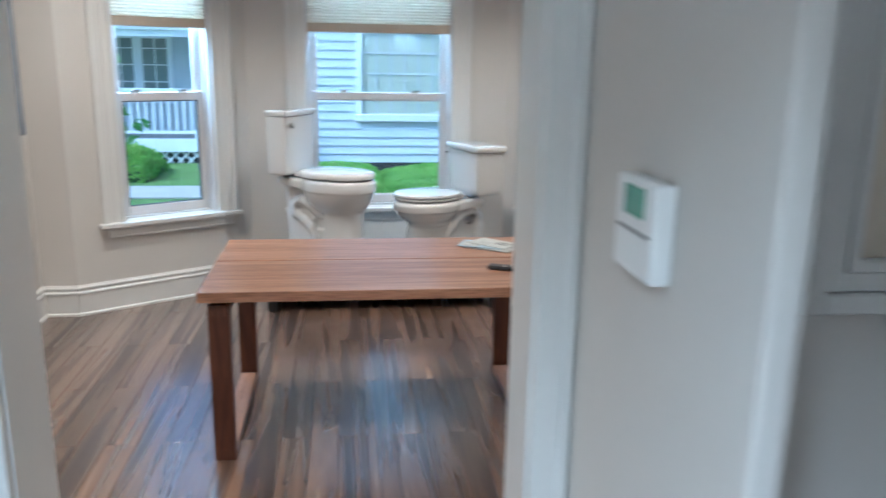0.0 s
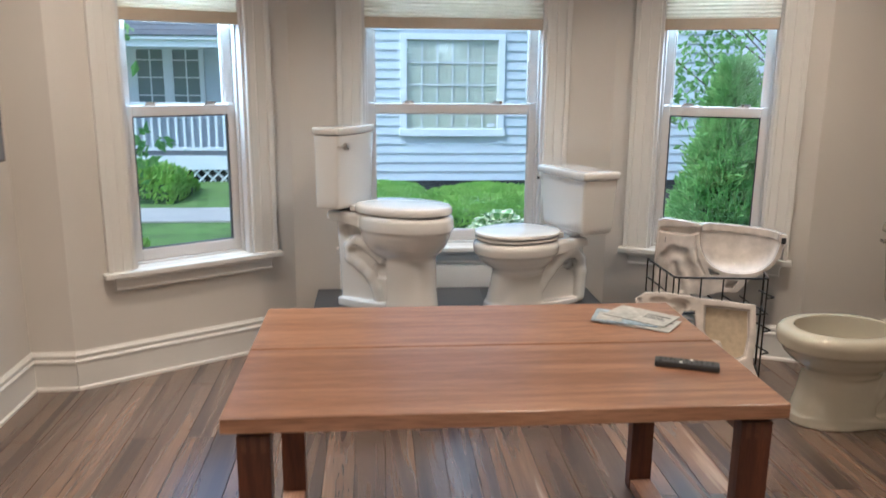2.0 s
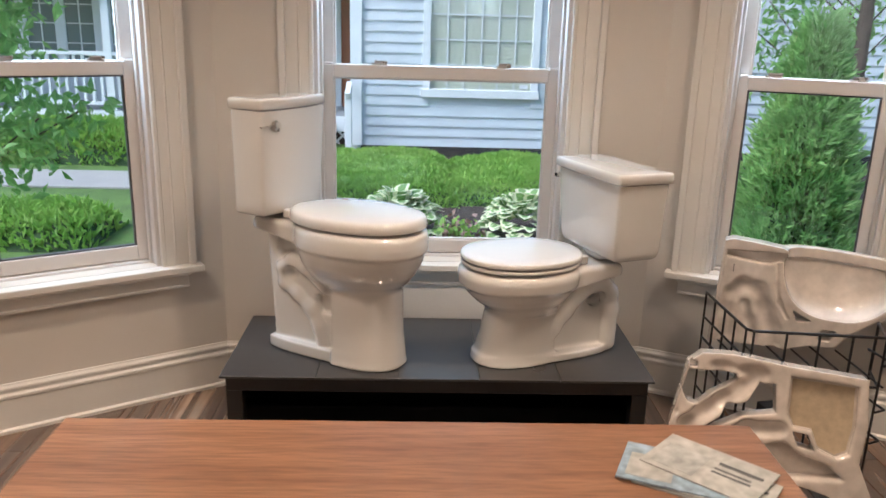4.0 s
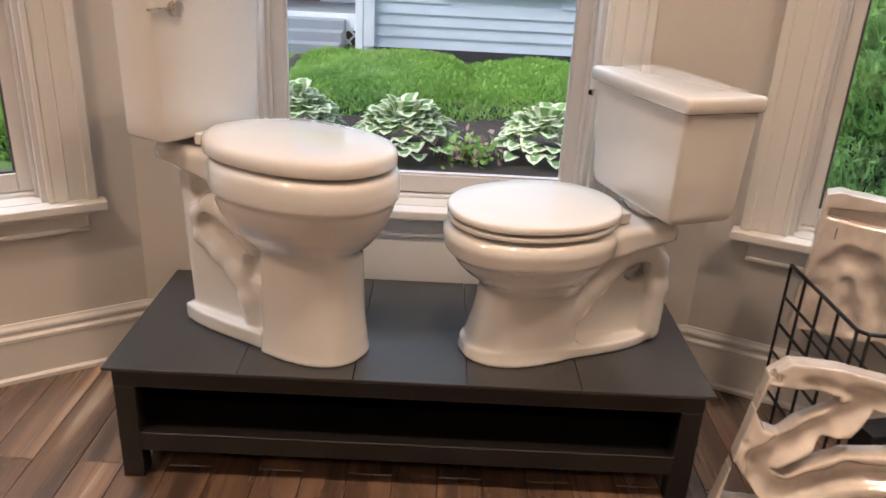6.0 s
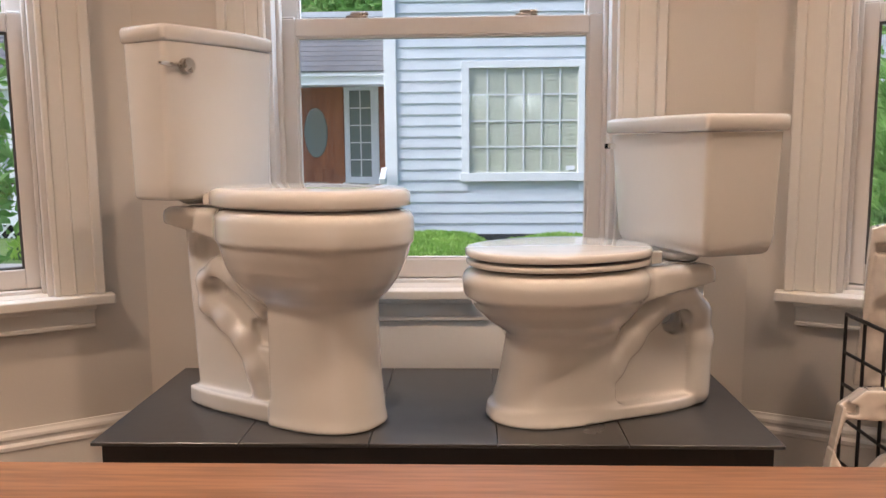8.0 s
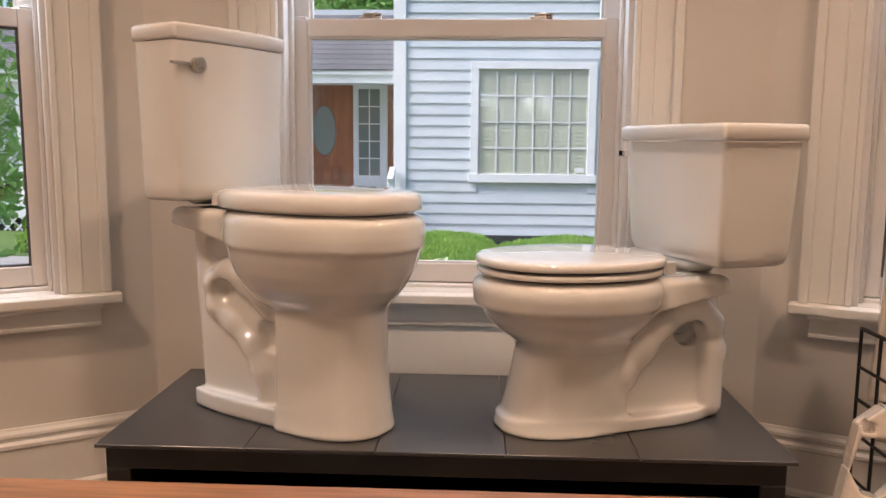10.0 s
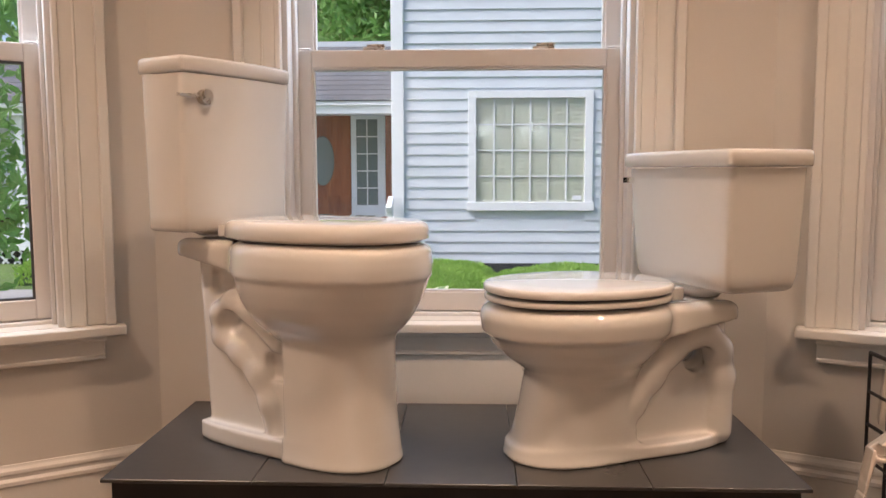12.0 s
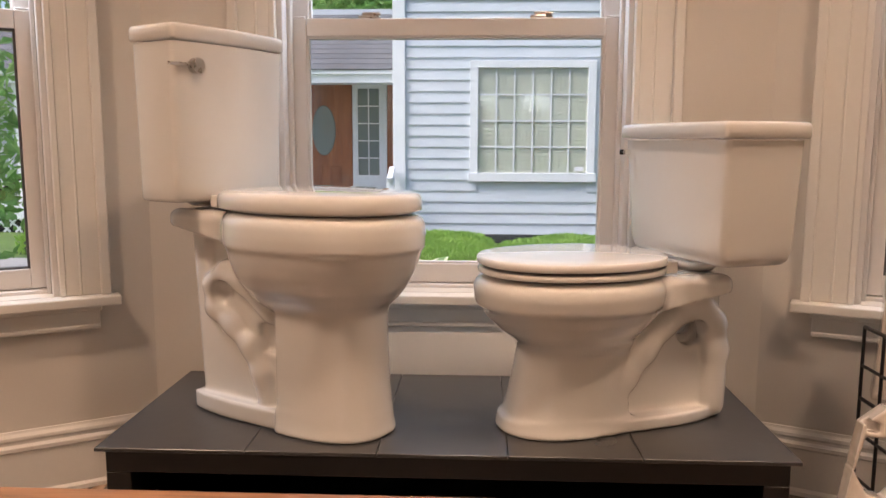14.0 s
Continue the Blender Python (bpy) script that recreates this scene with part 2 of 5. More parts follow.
def rod(bm, p, q, r, n=10):
    """A round bar from p to q."""
    p, q = Vector(p), Vector(q)
    d = q - p
    rot = d.to_track_quat("Z", "Y").to_matrix().to_4x4()
    bmesh.ops.create_cone(bm, cap_ends=True, segments=n, radius1=r, radius2=r, depth=d.length, matrix=Matrix.Translation((p + q) / 2) @ rot)
    return bm


def extrude_profile(prof, length, m):
    """A bar whose section prof (y, z) runs along x from 0 to length, then posed by m."""
    bm = bmesh.new()
    a = [bm.verts.new((0, y, z)) for y, z in prof]
    b = [bm.verts.new((length, y, z)) for y, z in prof]
    k = len(prof)
    for i in range(k):
        bm.faces.new((a[i], a[(i + 1) % k], b[(i + 1) % k], b[i]))
    bm.faces.new(a[::-1])
    bm.faces.new(b)
    bmesh.ops.transform(bm, matrix=m, verts=bm.verts)
    bmesh.ops.recalc_face_normals(bm, faces=bm.faces)
    return bm


def egg(u, af, ab, b, p, n=56):
    """An egg-shaped outline round (u, 0): long to the front by af, to the back by ab, half as wide as 2 b."""
    out = []
    for i in range(n):
        t = 2 * math.pi * i / n
        c, s = math.cos(t), math.sin(t)
        a = af if c > 0 else ab
        out.append((u + a * math.copysign(abs(c) ** (2 / p), c), b * math.copysign(abs(s) ** (2 / p), s)))
    return out


def loft(rings, cap=True):
    """A closed skin through rings of (outline, z)."""
    bm = bmesh.new()
    rows = [[bm.verts.new((x, y, z)) for x, y in o] for o, z in rings]
    k = len(rows[0])
    for a, b in zip(rows, rows[1:]):
        for i in range(k):
            bm.faces.new((a[i], a[(i + 1) % k], b[(i + 1) % k], b[i]))
    if cap:
        bm.faces.new(rows[0][::-1])
        bm.faces.new(rows[-1])
    bmesh.ops.recalc_face_normals(bm, faces=bm.faces)
    return bm


def surface(f, lo, hi, h):
    """The skin of the solid in which f(x, y, z) < 0, by surface nets on a grid of step h."""
    ax = [np.arange(a, b + h, h) for a, b in zip(lo, hi)]
    X, Y, Z = np.meshgrid(*ax, indexing="ij")
    v = f(X, Y, Z)
    nx, ny, nz = (k - 1 for k in v.shape)
    acc, cnt = np.zeros((nx, ny, nz, 3)), np.zeros((nx, ny, nz))
    corner = lambda c: v[c[0]:c[0] + nx, c[1]:c[1] + ny, c[2]:c[2] + nz]
    for axis in range(3):
        o = [i for i in range(3) if i != axis]
        for p in (0, 1):
            for q in (0, 1):
                a = [0, 0, 0]
                a[o[0]], a[o[1]] = p, q
                b = list(a)
                b[axis] = 1
                va, vb = corner(a), corner(b)
                cross = (va < 0) != (vb < 0)
                t = np.where(cross, va / np.where(cross, va - vb, 1), 0)
                for i in range(3):
                    acc[..., i] += np.where(cross, a[i] + (t if i == axis else 0), 0)
                cnt += cross
    act = cnt > 0
    index = np.full(act.shape, -1)
    index[act] = np.arange(act.sum())
    ijk = np.argwhere(act)
    pts = np.array(lo) + (ijk + acc[act] / cnt[act][:, None]) * h
    quads = []
    for axis in range(3):
        o = [(axis + 1) % 3, (axis + 2) % 3]
        s = v < 0
        sl = [slice(None)] * 3
        sl[axis] = slice(0, -1)
        s2 = list(sl)
        s2[axis] = slice(1, None)
        cross = s[tuple(sl)] != s[tuple(s2)]
        w = np.argwhere(cross)
        w = w[(w[:, o[0]] > 0) & (w[:, o[1]] > 0) & (w[:, o[0]] < act.shape[o[0]]) & (w[:, o[1]] < act.shape[o[1]])]
        flip = s[tuple(sl)][tuple(w.T)]
        d0, d1 = np.zeros(3, int), np.zeros(3, int)
        d0[o[0]], d1[o[1]] = 1, 1
        q = np.stack([index[tuple((w - d0 - d1).T)], index[tuple((w - d1).T)], index[tuple(w.T)], index[tuple((w - d0).T)]], 1)
        q[~flip] = q[~flip][:, ::-1]
        quads.append(q)
    me = bpy.data.meshes.new("ceramic")
    me.from_pydata(pts.tolist(), [], np.concatenate(quads).tolist())
    me.shade_smooth()
    return me


def mesh_part(name, me, mat, parent, label=""):
    me.materials.append(mat)
    ob = new(name, me)
    ob.parent = parent
    if label:
        tagged(ob, label)
    return ob


def smin(a, b, k):
    h = np.clip(0.5 + 0.5 * (b - a) / k, 0, 1)
    return b + (a - b) * h - k * h * (1 - h)


def cut_out(d, hole, k=0.007):
    """The solid d with the solid hole taken away, its edge softened by k."""
    return -smin(-d, hole, k)


def sbox(X, Y, Z, c, half, r):
    q = [np.abs(P - ci) - (hi - r) for P, ci, hi in zip((X, Y, Z), c, half)]
    out = np.sqrt(sum(np.maximum(d, 0) ** 2 for d in q))
    return out + np.minimum(np.maximum(np.maximum(q[0], q[1]), q[2]), 0) - r


def stube(X, Y, Z, pts, r):
    d = None
    for a, b in zip(pts, pts[1:]):
        a, b = np.array(a, float), np.array(b, float)
        ab = b - a
        t = np.clip(((X - a[0]) * ab[0] + (Y - a[1]) * ab[1] + (Z - a[2]) * ab[2]) / (ab @ ab), 0, 1)
        e = np.sqrt((X - a[0] - t * ab[0]) ** 2 + (Y - a[1] - t * ab[1]) ** 2 + (Z - a[2] - t * ab[2]) ** 2) - r
        d = e if d is None else smin(d, e, 0.02)
    return d


def sections(X, Y, Z, rows, p=2.3, grow=0.0, blur=15):
    """A solid whose level sections are eggs; rows of (z, centre, front, back, half width)."""
    rows = np.array(rows)
    zz = np.linspace(rows[0, 0], rows[-1, 0], 160)
    k = np.ones(blur) / blur
    col = []
    for i in range(1, 5):
        c = np.interp(zz, rows[:, 0], rows[:, i])
        c = np.convolve(np.pad(c, blur // 2, mode="edge"), k, mode="valid")
        col.append(np.interp(Z, zz, c))
    u, af, ab, b = col
    a = np.where(X > u, af, ab) + grow
    b = b + grow
    r = ((np.abs(X - u) / a) ** p + (np.abs(Y) / b) ** p) ** (1 / p)
    return (r - 1) * np.minimum(a, b) * 0.9


# ---- the room ----
CEILING = 2.75
BENCH_Z = 0.338
SILL = 0.568


def frame_of(p, q):
    """Local axes of a wall seen from the room: x along it from p to q, y outwards, z up."""
    p, q = Vector((*p, 0)), Vector((*q, 0))
    x = (q - p).normalized()
    y = Vector((-x.y, x.x, 0))
    return Matrix.Translation(p) @ Matrix((x, y, (0, 0, 1))).transposed().to_4x4(), (q - p).length


def wall(name, p, q, thick=0.16, opening=None, label="painted plaster wall", ext0=0.0, ext1=0.0):
    m, length = frame_of(p, q)
    if opening:
        a, b, z0, z1 = opening
        bm = boxes((-ext0, a, 0, thick, 0, CEILING), (b, length + ext1, 0, thick, 0, CEILING), (a, b, 0, thick, 0, z0), (a, b, 0, thick, z1, CEILING))
    else:
        bm = boxes((-ext0, length + ext1, 0, thick, 0, CEILING))
    ob = part(name, bm, WALL, m=m)
    return tagged(ob, label, "wall", kind="structure"), m, length


BASE_PROFILE = [(0, 0), (-0.026, 0), (-0.026, 0.012), (-0.017, 0.02), (-0.016, 0.135), (-0.021, 0.14), (-0.021, 0.15), (-0.013, 0.158), (-0.013, 0.165), (-0.017, 0.172), (-0.016, 0.18), (-0.009, 0.188), (-0.006, 0.195), (0, 0.195)]


def baseboard(p, q, e0=0.0, e1=0.0):
    m, length = frame_of(p, q)
    ob = part("baseboard", extrude_profile(BASE_PROFILE, length + e0 + e1, Matrix.Translation((-e0, -0.001, 0))), TRIM, m=m)
    tagged(ob, "cream white moulded tall baseboard along the wall", "baseboard", kind="structure")


CL, CR = (-0.895, 5.0), (0.895, 5.0)          # inner corners of the bay
AL, AR = (-1.905, 4.375), (1.86, 4.53)        # outer corners of the bay
WL, WR = -2.115, 2.55
DOOR_Y0, DOOR_Y1 = 0.59, 0.735
HALF_C, HEAD = 0.505, 2.3

LENL, LENR = math.dist(AL, CL), math.dist(CR, AR)
OPEN_L = (0.311, 0.938, SILL, HEAD)
OPEN_R = (0.235, 0.845, SILL, HEAD)
w_c, M_C, L_C = wall("wall_north", CL, CR, opening=(0.895 - HALF_C, 0.895 + HALF_C, SILL, HEAD), label="warm off-white painted wall behind the bench", ext0=0.02, ext1=0.02)
w_l, M_L, L_L = wall("wall_northwest", AL, CL, opening=OPEN_L, label="warm off-white painted angled bay wall with a window")
w_r, M_R, L_R = wall("wall_northeast", CR, AR, opening=OPEN_R, label="warm off-white painted angled bay wall with a window")
wall("wall_return_west", (WL, 4.375), AL, label="narrow warm off-white return wall beside the bay", ext0=0.16, ext1=0.0)
wall("wall_return_east", AR, (WR, 4.53), label="narrow warm off-white return wall beside the bay", ext1=0.16)
wall("wall_west", (WL, DOOR_Y1), (WL, 4.375), label="warm off-white painted wall with the television", ext0=0.0)
wall("wall_east", (WR, 4.53), (WR, DOOR_Y1), label="plain warm off-white painted side wall")
for a, b, e0, e1 in (((WL, 4.375), AL, 0, 0.006), (AL, CL, 0, 0), (CL, CR, 0, 0), (CR, AR, 0, 0), (AR, (WR, 4.53), 0.006, 0), ((WL, DOOR_Y1), (WL, 4.375), 0, 0), ((WR, 4.53), (WR, DOOR_Y1), 0, 0)):
    baseboard(a, b, e0, e1)

# the doorway wall, and the hall behind it
DL, DR = -0.765, 0.073
door_wall = part("wall_south", boxes((WL - 0.16, DL, DOOR_Y0, DOOR_Y1, 0, CEILING), (DR, 2.71, DOOR_Y0, DOOR_Y1, 0, CEILING), (DL, DR, DOOR_Y0, DOOR_Y1, 2.08, CEILING)), WALL)
tagged(door_wall, "off-white painted wall pierced by the doorway", "wall", kind="structure")
doorway = thing("door_1", "white painted cased opening without a door leaf", "doorway", kind="structure")
part("jamb", boxes((DL, DL + 0.018, DOOR_Y0 - 0.004, DOOR_Y1 + 0.004, 0, 2.062), bevel=0.002), TRIM, doorway)
part("jamb", boxes((DR - 0.018, DR, DOOR_Y0 - 0.004, DOOR_Y1 + 0.004, 0, 2.062), bevel=0.002), TRIM, doorway)
part("head_jamb", boxes((DL, DR, DOOR_Y0 - 0.004, DOOR_Y1 + 0.004, 2.062, 2.08), bevel=0.002), TRIM, doorway)
for y0, s in ((DOOR_Y0, -1), (DOOR_Y1, 1)):
    for x0, d in ((DL + 0.012, -1), (DR - 0.012, 1)):
        if s < 0 and d > 0:
            part("casing", boxes((DR - 0.012, DR + 0.05, y0 - 0.018, y0, 0, 2.17), (DR + 0.03, DR + 0.05, y0 - 0.026, y0 - 0.018, 0, 2.17), bevel=0.003), TRIM, doorway)
            continue
        rows = [sorted((x0, x0 + d * 0.09)) + sorted((y0 - s * 0.003, y0 + s * 0.016)) + [0, 2.17], sorted((x0 + d * 0.07, x0 + d * 0.095)) + sorted((y0 - s * 0.003, y0 + s * 0.028)) + [0, 2.172], sorted((x0 - d * 0.002, x0 + d * 0.014)) + sorted((y0 - s * 0.003, y0 + s * 0.022)) + [0, 2.171]]
        part("casing", boxes(*rows, bevel=0.003), TRIM, doorway)
    part("head_casing", boxes((DL - 0.095, DR + 0.095, *sorted((y0 + s * 0.001, y0 + s * 0.02)), 2.082, 2.175), bevel=0.003), TRIM, doorway)

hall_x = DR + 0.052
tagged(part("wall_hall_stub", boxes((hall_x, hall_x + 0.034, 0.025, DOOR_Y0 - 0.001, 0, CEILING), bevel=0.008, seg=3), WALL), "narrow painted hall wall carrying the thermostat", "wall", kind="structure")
tagged(part("wall_hall_west", boxes((-1.6, -1.44, -2.2, DOOR_Y0, 0, CEILING)), WALL), "plain painted hall wall", "wall", kind="structure")
tagged(part("wall_hall_south", boxes((-1.6, 2.71, -2.36, -2.2, 0, CEILING)), WALL), "plain painted hall end wall", "wall", kind="structure")
tagged(part("wall_hall_east", boxes((2.55, 2.71, -2.2, DOOR_Y0, 0, CEILING)), WALL), "plain painted hall wall", "wall", kind="structure")

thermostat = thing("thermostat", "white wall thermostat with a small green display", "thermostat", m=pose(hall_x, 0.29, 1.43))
part("case", boxes((-0.026, 0, -0.062, 0.062, -0.058, 0.058), bevel=0.007, seg=3), WHITEPLASTIC, thermostat)
part("display", boxes((-0.0275, -0.024, -0.032, 0.032, 0.012, 0.048), bevel=0.001), material("green_display", (0.12, 0.30, 0.20), 0.2, vary=0.3, scale=30), thermostat, "dim green liquid crystal display")
part("cover_seam", boxes((-0.0268, -0.024, -0.05, 0.05, -0.006, -0.003)), DARKGREY, thermostat)

picture = thing("framed_panel", "cream moulded picture frame hanging on the hall wall", "picture frame", m=pose(0.5, DOOR_Y0, 1.22))
for k, (i, o, d) in enumerate(((0.0, 0.035, 0.035), (0.035, 0.07, 0.022), (0.07, 0.09, 0.03))):
    part("moulding", boxes((i, o, -d, 0, i, 0.9 - i), (0.9 - o, 0.9 - i, -d, 0, i, 0.9 - i), (o, 0.9 - o, -d, 0, i, o), (o, 0.9 - o, -d, 0, 0.9 - o, 0.9 - i), bevel=0.003), TRIM, picture)
part("mat_board", boxes((0.09, 0.81, -0.008, 0, 0.09, 0.81)), material("cream_mat", (0.66, 0.58, 0.46), 0.8), picture)

sub = part("floor", boxes((WL - 0.2, 2.75, -2.36, 5.2, -0.12, -0.006)), GROUT)
tagged(sub, "dark brown wood-look plank floor with thin joints", "floor", kind="structure")
tagged(part("ceiling", boxes((WL - 0.2, 2.75, -2.36, 5.25, CEILING, CEILING + 0.15)), CEIL), "plain white painted ceiling", "ceiling", kind="structure")


# ---- windows ----
def casing_rows(x0, d, z0, z1):
    return [[*sorted((x0, x0 + d * 0.112)), -0.016, 0.003, z0, z1], [*sorted((x0 + d * 0.105, x0 + d * 0.132)), -0.034, 0.003, z0, z1 + 0.012], [*sorted((x0 - d * 0.002, x0 + d * 0.016)), -0.022, 0.003, z0, z1 - 0.002], [*sorted((x0 + d * 0.05, x0 + d * 0.058)), -0.019, 0.003, z0, z1 - 0.003]]


def window(name, m, a, b, label, drop, gasket=True):
    """A double-hung window in the opening a..b of a wall, with casing, stool and apron, and a shade over it."""
    w = thing(name, label, "window", m=m, kind="structure")
    z0, z1 = SILL, HEAD
    part("casing", boxes(*casing_rows(a, -1, z0, z1), bevel=0.003), TRIM, w)
    part("casing", boxes(*casing_rows(b, 1, z0, z1), bevel=0.003), TRIM, w)
    part("head_casing", boxes((a - 0.132, b + 0.132, -0.03, 0, z1, z1 + 0.14), (a - 0.15, b + 0.15, -0.045, 0, z1 + 0.14, z1 + 0.165), bevel=0.003), TRIM, w)
    part("window_sill", boxes((a - 0.155, b + 0.155, -0.06, -0.001, z0 - 0.028, z0), (a + 0.001, b - 0.001, -0.001, 0.07, z0 - 0.028, z0 - 0.001), bevel=0.006, seg=3), TRIM, w)
    part("apron", boxes((a - 0.10, b + 0.10, -0.018, 0, z0 - 0.098, z0 - 0.028), (a - 0.105, b + 0.105, -0.03, 0, z0 - 0.045, z0 - 0.028), (a - 0.10, b + 0.10, -0.024, 0, z0 - 0.098, z0 - 0.085), bevel=0.003), TRIM, w)
    for x0, x1 in ((a, a + 0.018), (b - 0.018, b)):
        part("side_jamb", boxes((x0, x1, 0.002, 0.16, z0, z1), bevel=0.002), VINYL, w)
    part("head_jamb", boxes((a + 0.018, b - 0.018, 0.002, 0.16, z1 - 0.018, z1), bevel=0.002), VINYL, w)
    part("sub_sill", boxes((a + 0.018, b - 0.018, 0.07, 0.2, z0 - 0.02, z0 + 0.012), bevel=0.003), VINYL, w)
    for x0, x1 in ((a + 0.018, a + 0.03), (b - 0.03, b - 0.018)):
        part("parting_stop", boxes((x0, x1, 0.055, 0.083, z0, z1 - 0.02), bevel=0.002), VINYL, w)
    mid = 1.335
    s0, s1 = a + 0.02, b - 0.02
    for nm, y, lo, hi, rail in (("lower_sash", 0.086, z0 + 0.014, mid + 0.03, 0.052), ("upper_sash", 0.124, mid - 0.025, z1 - 0.02, 0.05)):
        bot = 0.058 if nm == "lower_sash" else 0.05
        fr = part(nm, boxes((s0, s0 + 0.048, y, y + 0.034, lo, hi), (s1 - 0.048, s1, y, y + 0.034, lo, hi), (s0 + 0.048, s1 - 0.048, y, y + 0.034, lo, lo + bot), (s0 + 0.048, s1 - 0.048, y, y + 0.034, hi - rail, hi), bevel=0.004, seg=2), VINYL, w)
        part("glazing_bead", boxes((s0 + 0.048, s0 + 0.055, y + 0.006, y + 0.028, lo + bot, hi - rail), (s1 - 0.055, s1 - 0.048, y + 0.006, y + 0.028, lo + bot, hi - rail), (s0 + 0.055, s1 - 0.055, y + 0.006, y + 0.028, lo + bot, lo + bot + 0.006), (s0 + 0.055, s1 - 0.055, y + 0.006, y + 0.028, hi - rail - 0.006, hi - rail)), DARKGREY if gasket and nm == "lower_sash" else VINYL, fr)
        pane = part("pane", boxes((s0 + 0.05, s1 - 0.05, y + 0.016, y + 0.02, lo + bot, hi - rail)), GLASS, fr, "clear window glass")
        pane.visible_shadow = False
    for f in (0.24, 0.76):
        x = s0 + (s1 - s0) * f
        bm = boxes((x - 0.032, x + 0.032, 0.09, 0.118, mid + 0.03, mid + 0.038), (x - 0.02, x + 0.034, 0.094, 0.108, mid + 0.038, mid + 0.048), bevel=0.003, seg=2)
        part("sash_lock", bm, NICKEL, w, "small nickel sash lock")
    for x in (s0 + 0.024, s1 - 0.024):
        part("tilt_latch", boxes((x - 0.02, x + 0.02, 0.088, 0.112, mid + 0.03, mid + 0.036), bevel=0.002), VINYL, w)
    sh = thing("cellular_shade", "cream pleated cellular shade drawn part way down", "window shade", m=m, group="cellular shades")
    bm = bmesh.new()
    n = int((z1 - 0.068 - drop) / 0.02)
    rows = []
    for i in range(2 * n + 1):
        z = drop + 0.058 + i * 0.01
        y = 0.026 if i % 2 else 0.034
        rows.append((bm.verts.new((a + 0.006, y, z)), bm.verts.new((b - 0.006, y, z)), bm.verts.new((b - 0.006, 0.056 - (y - 0.026), z)), bm.verts.new((a + 0.006, 0.056 - (y - 0.026), z))))
    for p, q in zip(rows, rows[1:]):
        for i in range(4):
            bm.faces.new((p[i], p[(i + 1) % 4], q[(i + 1) % 4], q[i]))
    bm.faces.new(rows[0][::-1])
    bm.faces.new(rows[-1])
    part("fabric", bm, SHADE, sh)
    part("bottom_rail", boxes((a + 0.004, b - 0.004, 0.022, 0.06, drop, drop + 0.06), bevel=0.005, seg=2), SHADE_RAIL, sh, "tan bottom rail")
    part("head_rail", boxes((a + 0.004, b - 0.004, 0.02, 0.064, z1 - 0.05, z1 - 0.02), bevel=0.004), SHADE, sh)
    return w


window("window_1", M_L, OPEN_L[0], OPEN_L[1], "white double-hung window in the angled bay wall beside the television", 1.77)
window("window_2", M_C, 0.895 - HALF_C, 0.895 + HALF_C, "wide white double-hung window behind the bench", 1.768, False)
window("window_3", M_R, OPEN_R[0], OPEN_R[1], "white double-hung window in the angled bay wall beside the wire rack", 1.77)

under = part("trim_panel", boxes((0.25, 1.54, -0.012, 0, 0.197, SILL - 0.1), bevel=0.002), material("white_panel_paint", (0.80, 0.785, 0.75), 0.4, vary=0.03, scale=4), m=M_C)
tagged(under, "plain white painted panel below the wide window", "trim", kind="structure")

# daylight of the sky above each window, behind the shade
for m, x, w, power in ((M_L, (OPEN_L[0] + OPEN_L[1]) / 2, 0.55, DAY_W * 0.8), (M_C, 0.895, 0.95, DAY_W * 0.55), (M_R, (OPEN_R[0] + OPEN_R[1]) / 2, 0.55, DAY_W * 0.55)):
    ad = bpy.data.lights.new("window_daylight", "AREA")
    ad.shape, ad.size, ad.size_y, ad.energy, ad.color = "RECTANGLE", w, 0.36, power, DAY_C
    al = new("window_daylight", ad)
    al.matrix_world = m @ look((x, 0.27, 2.12), (x, -0.75, 0.75))

# ---- ceiling lights ----
for x, y in LAMPS:
    dl = thing("downlight", "small round recessed ceiling downlight, switched on", "ceiling light", m=pose(x, y, CEILING), group="recessed downlights")
    ring = loft([(egg(0, 0.09, 0.09, 0.09, 2, 32), -0.006), (egg(0, 0.095, 0.095, 0.095, 2, 32), -0.001)])
    part("trim_ring", ring, TRIM, dl, smooth=True)
    part("lens", loft([(egg(0, 0.068, 0.068, 0.068, 2, 32), -0.0085), (egg(0, 0.07, 0.07, 0.07, 2, 32), -0.0065)]), glow("warm_lens", (1.0, 0.78, 0.55), 12.0), dl, "glowing warm lens")
    ld = bpy.data.lights.new("downlight_beam", "AREA")
    # the one at y < 0 is an added fill that brightens the hall walls
    ld.shape, ld.size, ld.energy, ld.color, ld.spread = "DISK", 0.14, (HALL_FILL_W if y < 0 else LAMP_W * (1.2 if x < -1 else 0.9) if y > 3 else LAMP_W * (1.2 if x < -1 else 0.6)), (LAMP_C if y > 0 else HALL_FILL_C), radians(118)
    lo = new("downlight_beam", ld)
    lo.parent = dl
    lo.location = (0, 0, -0.012)


# ---- the table and what lies on it ----
TX0, TX1, TY0, TY1, TZ = -0.815, 0.637, 2.415, 3.325, 0.72
table = thing("wooden_table", "reddish oak table with two-board top and sled legs", "table", m=pose((TX0 + TX1) / 2, (TY0 + TY1) / 2, 0))
hx, hy = (TX1 - TX0) / 2, (TY1 - TY0) / 2
part("top_board", boxes((-hx, hx, -hy, 0.029, TZ - 0.042, TZ), bevel=0.002), TABLE, table)
part("top_board", boxes((-hx, hx, 0.038, hy, TZ - 0.042, TZ), bevel=0.002), TABLE, table)
part("seam_strip", boxes((-hx + 0.01, hx - 0.01, 0.027, 0.04, TZ - 0.05, TZ - 0.02)), BENCH, table, "dark strip in the joint")
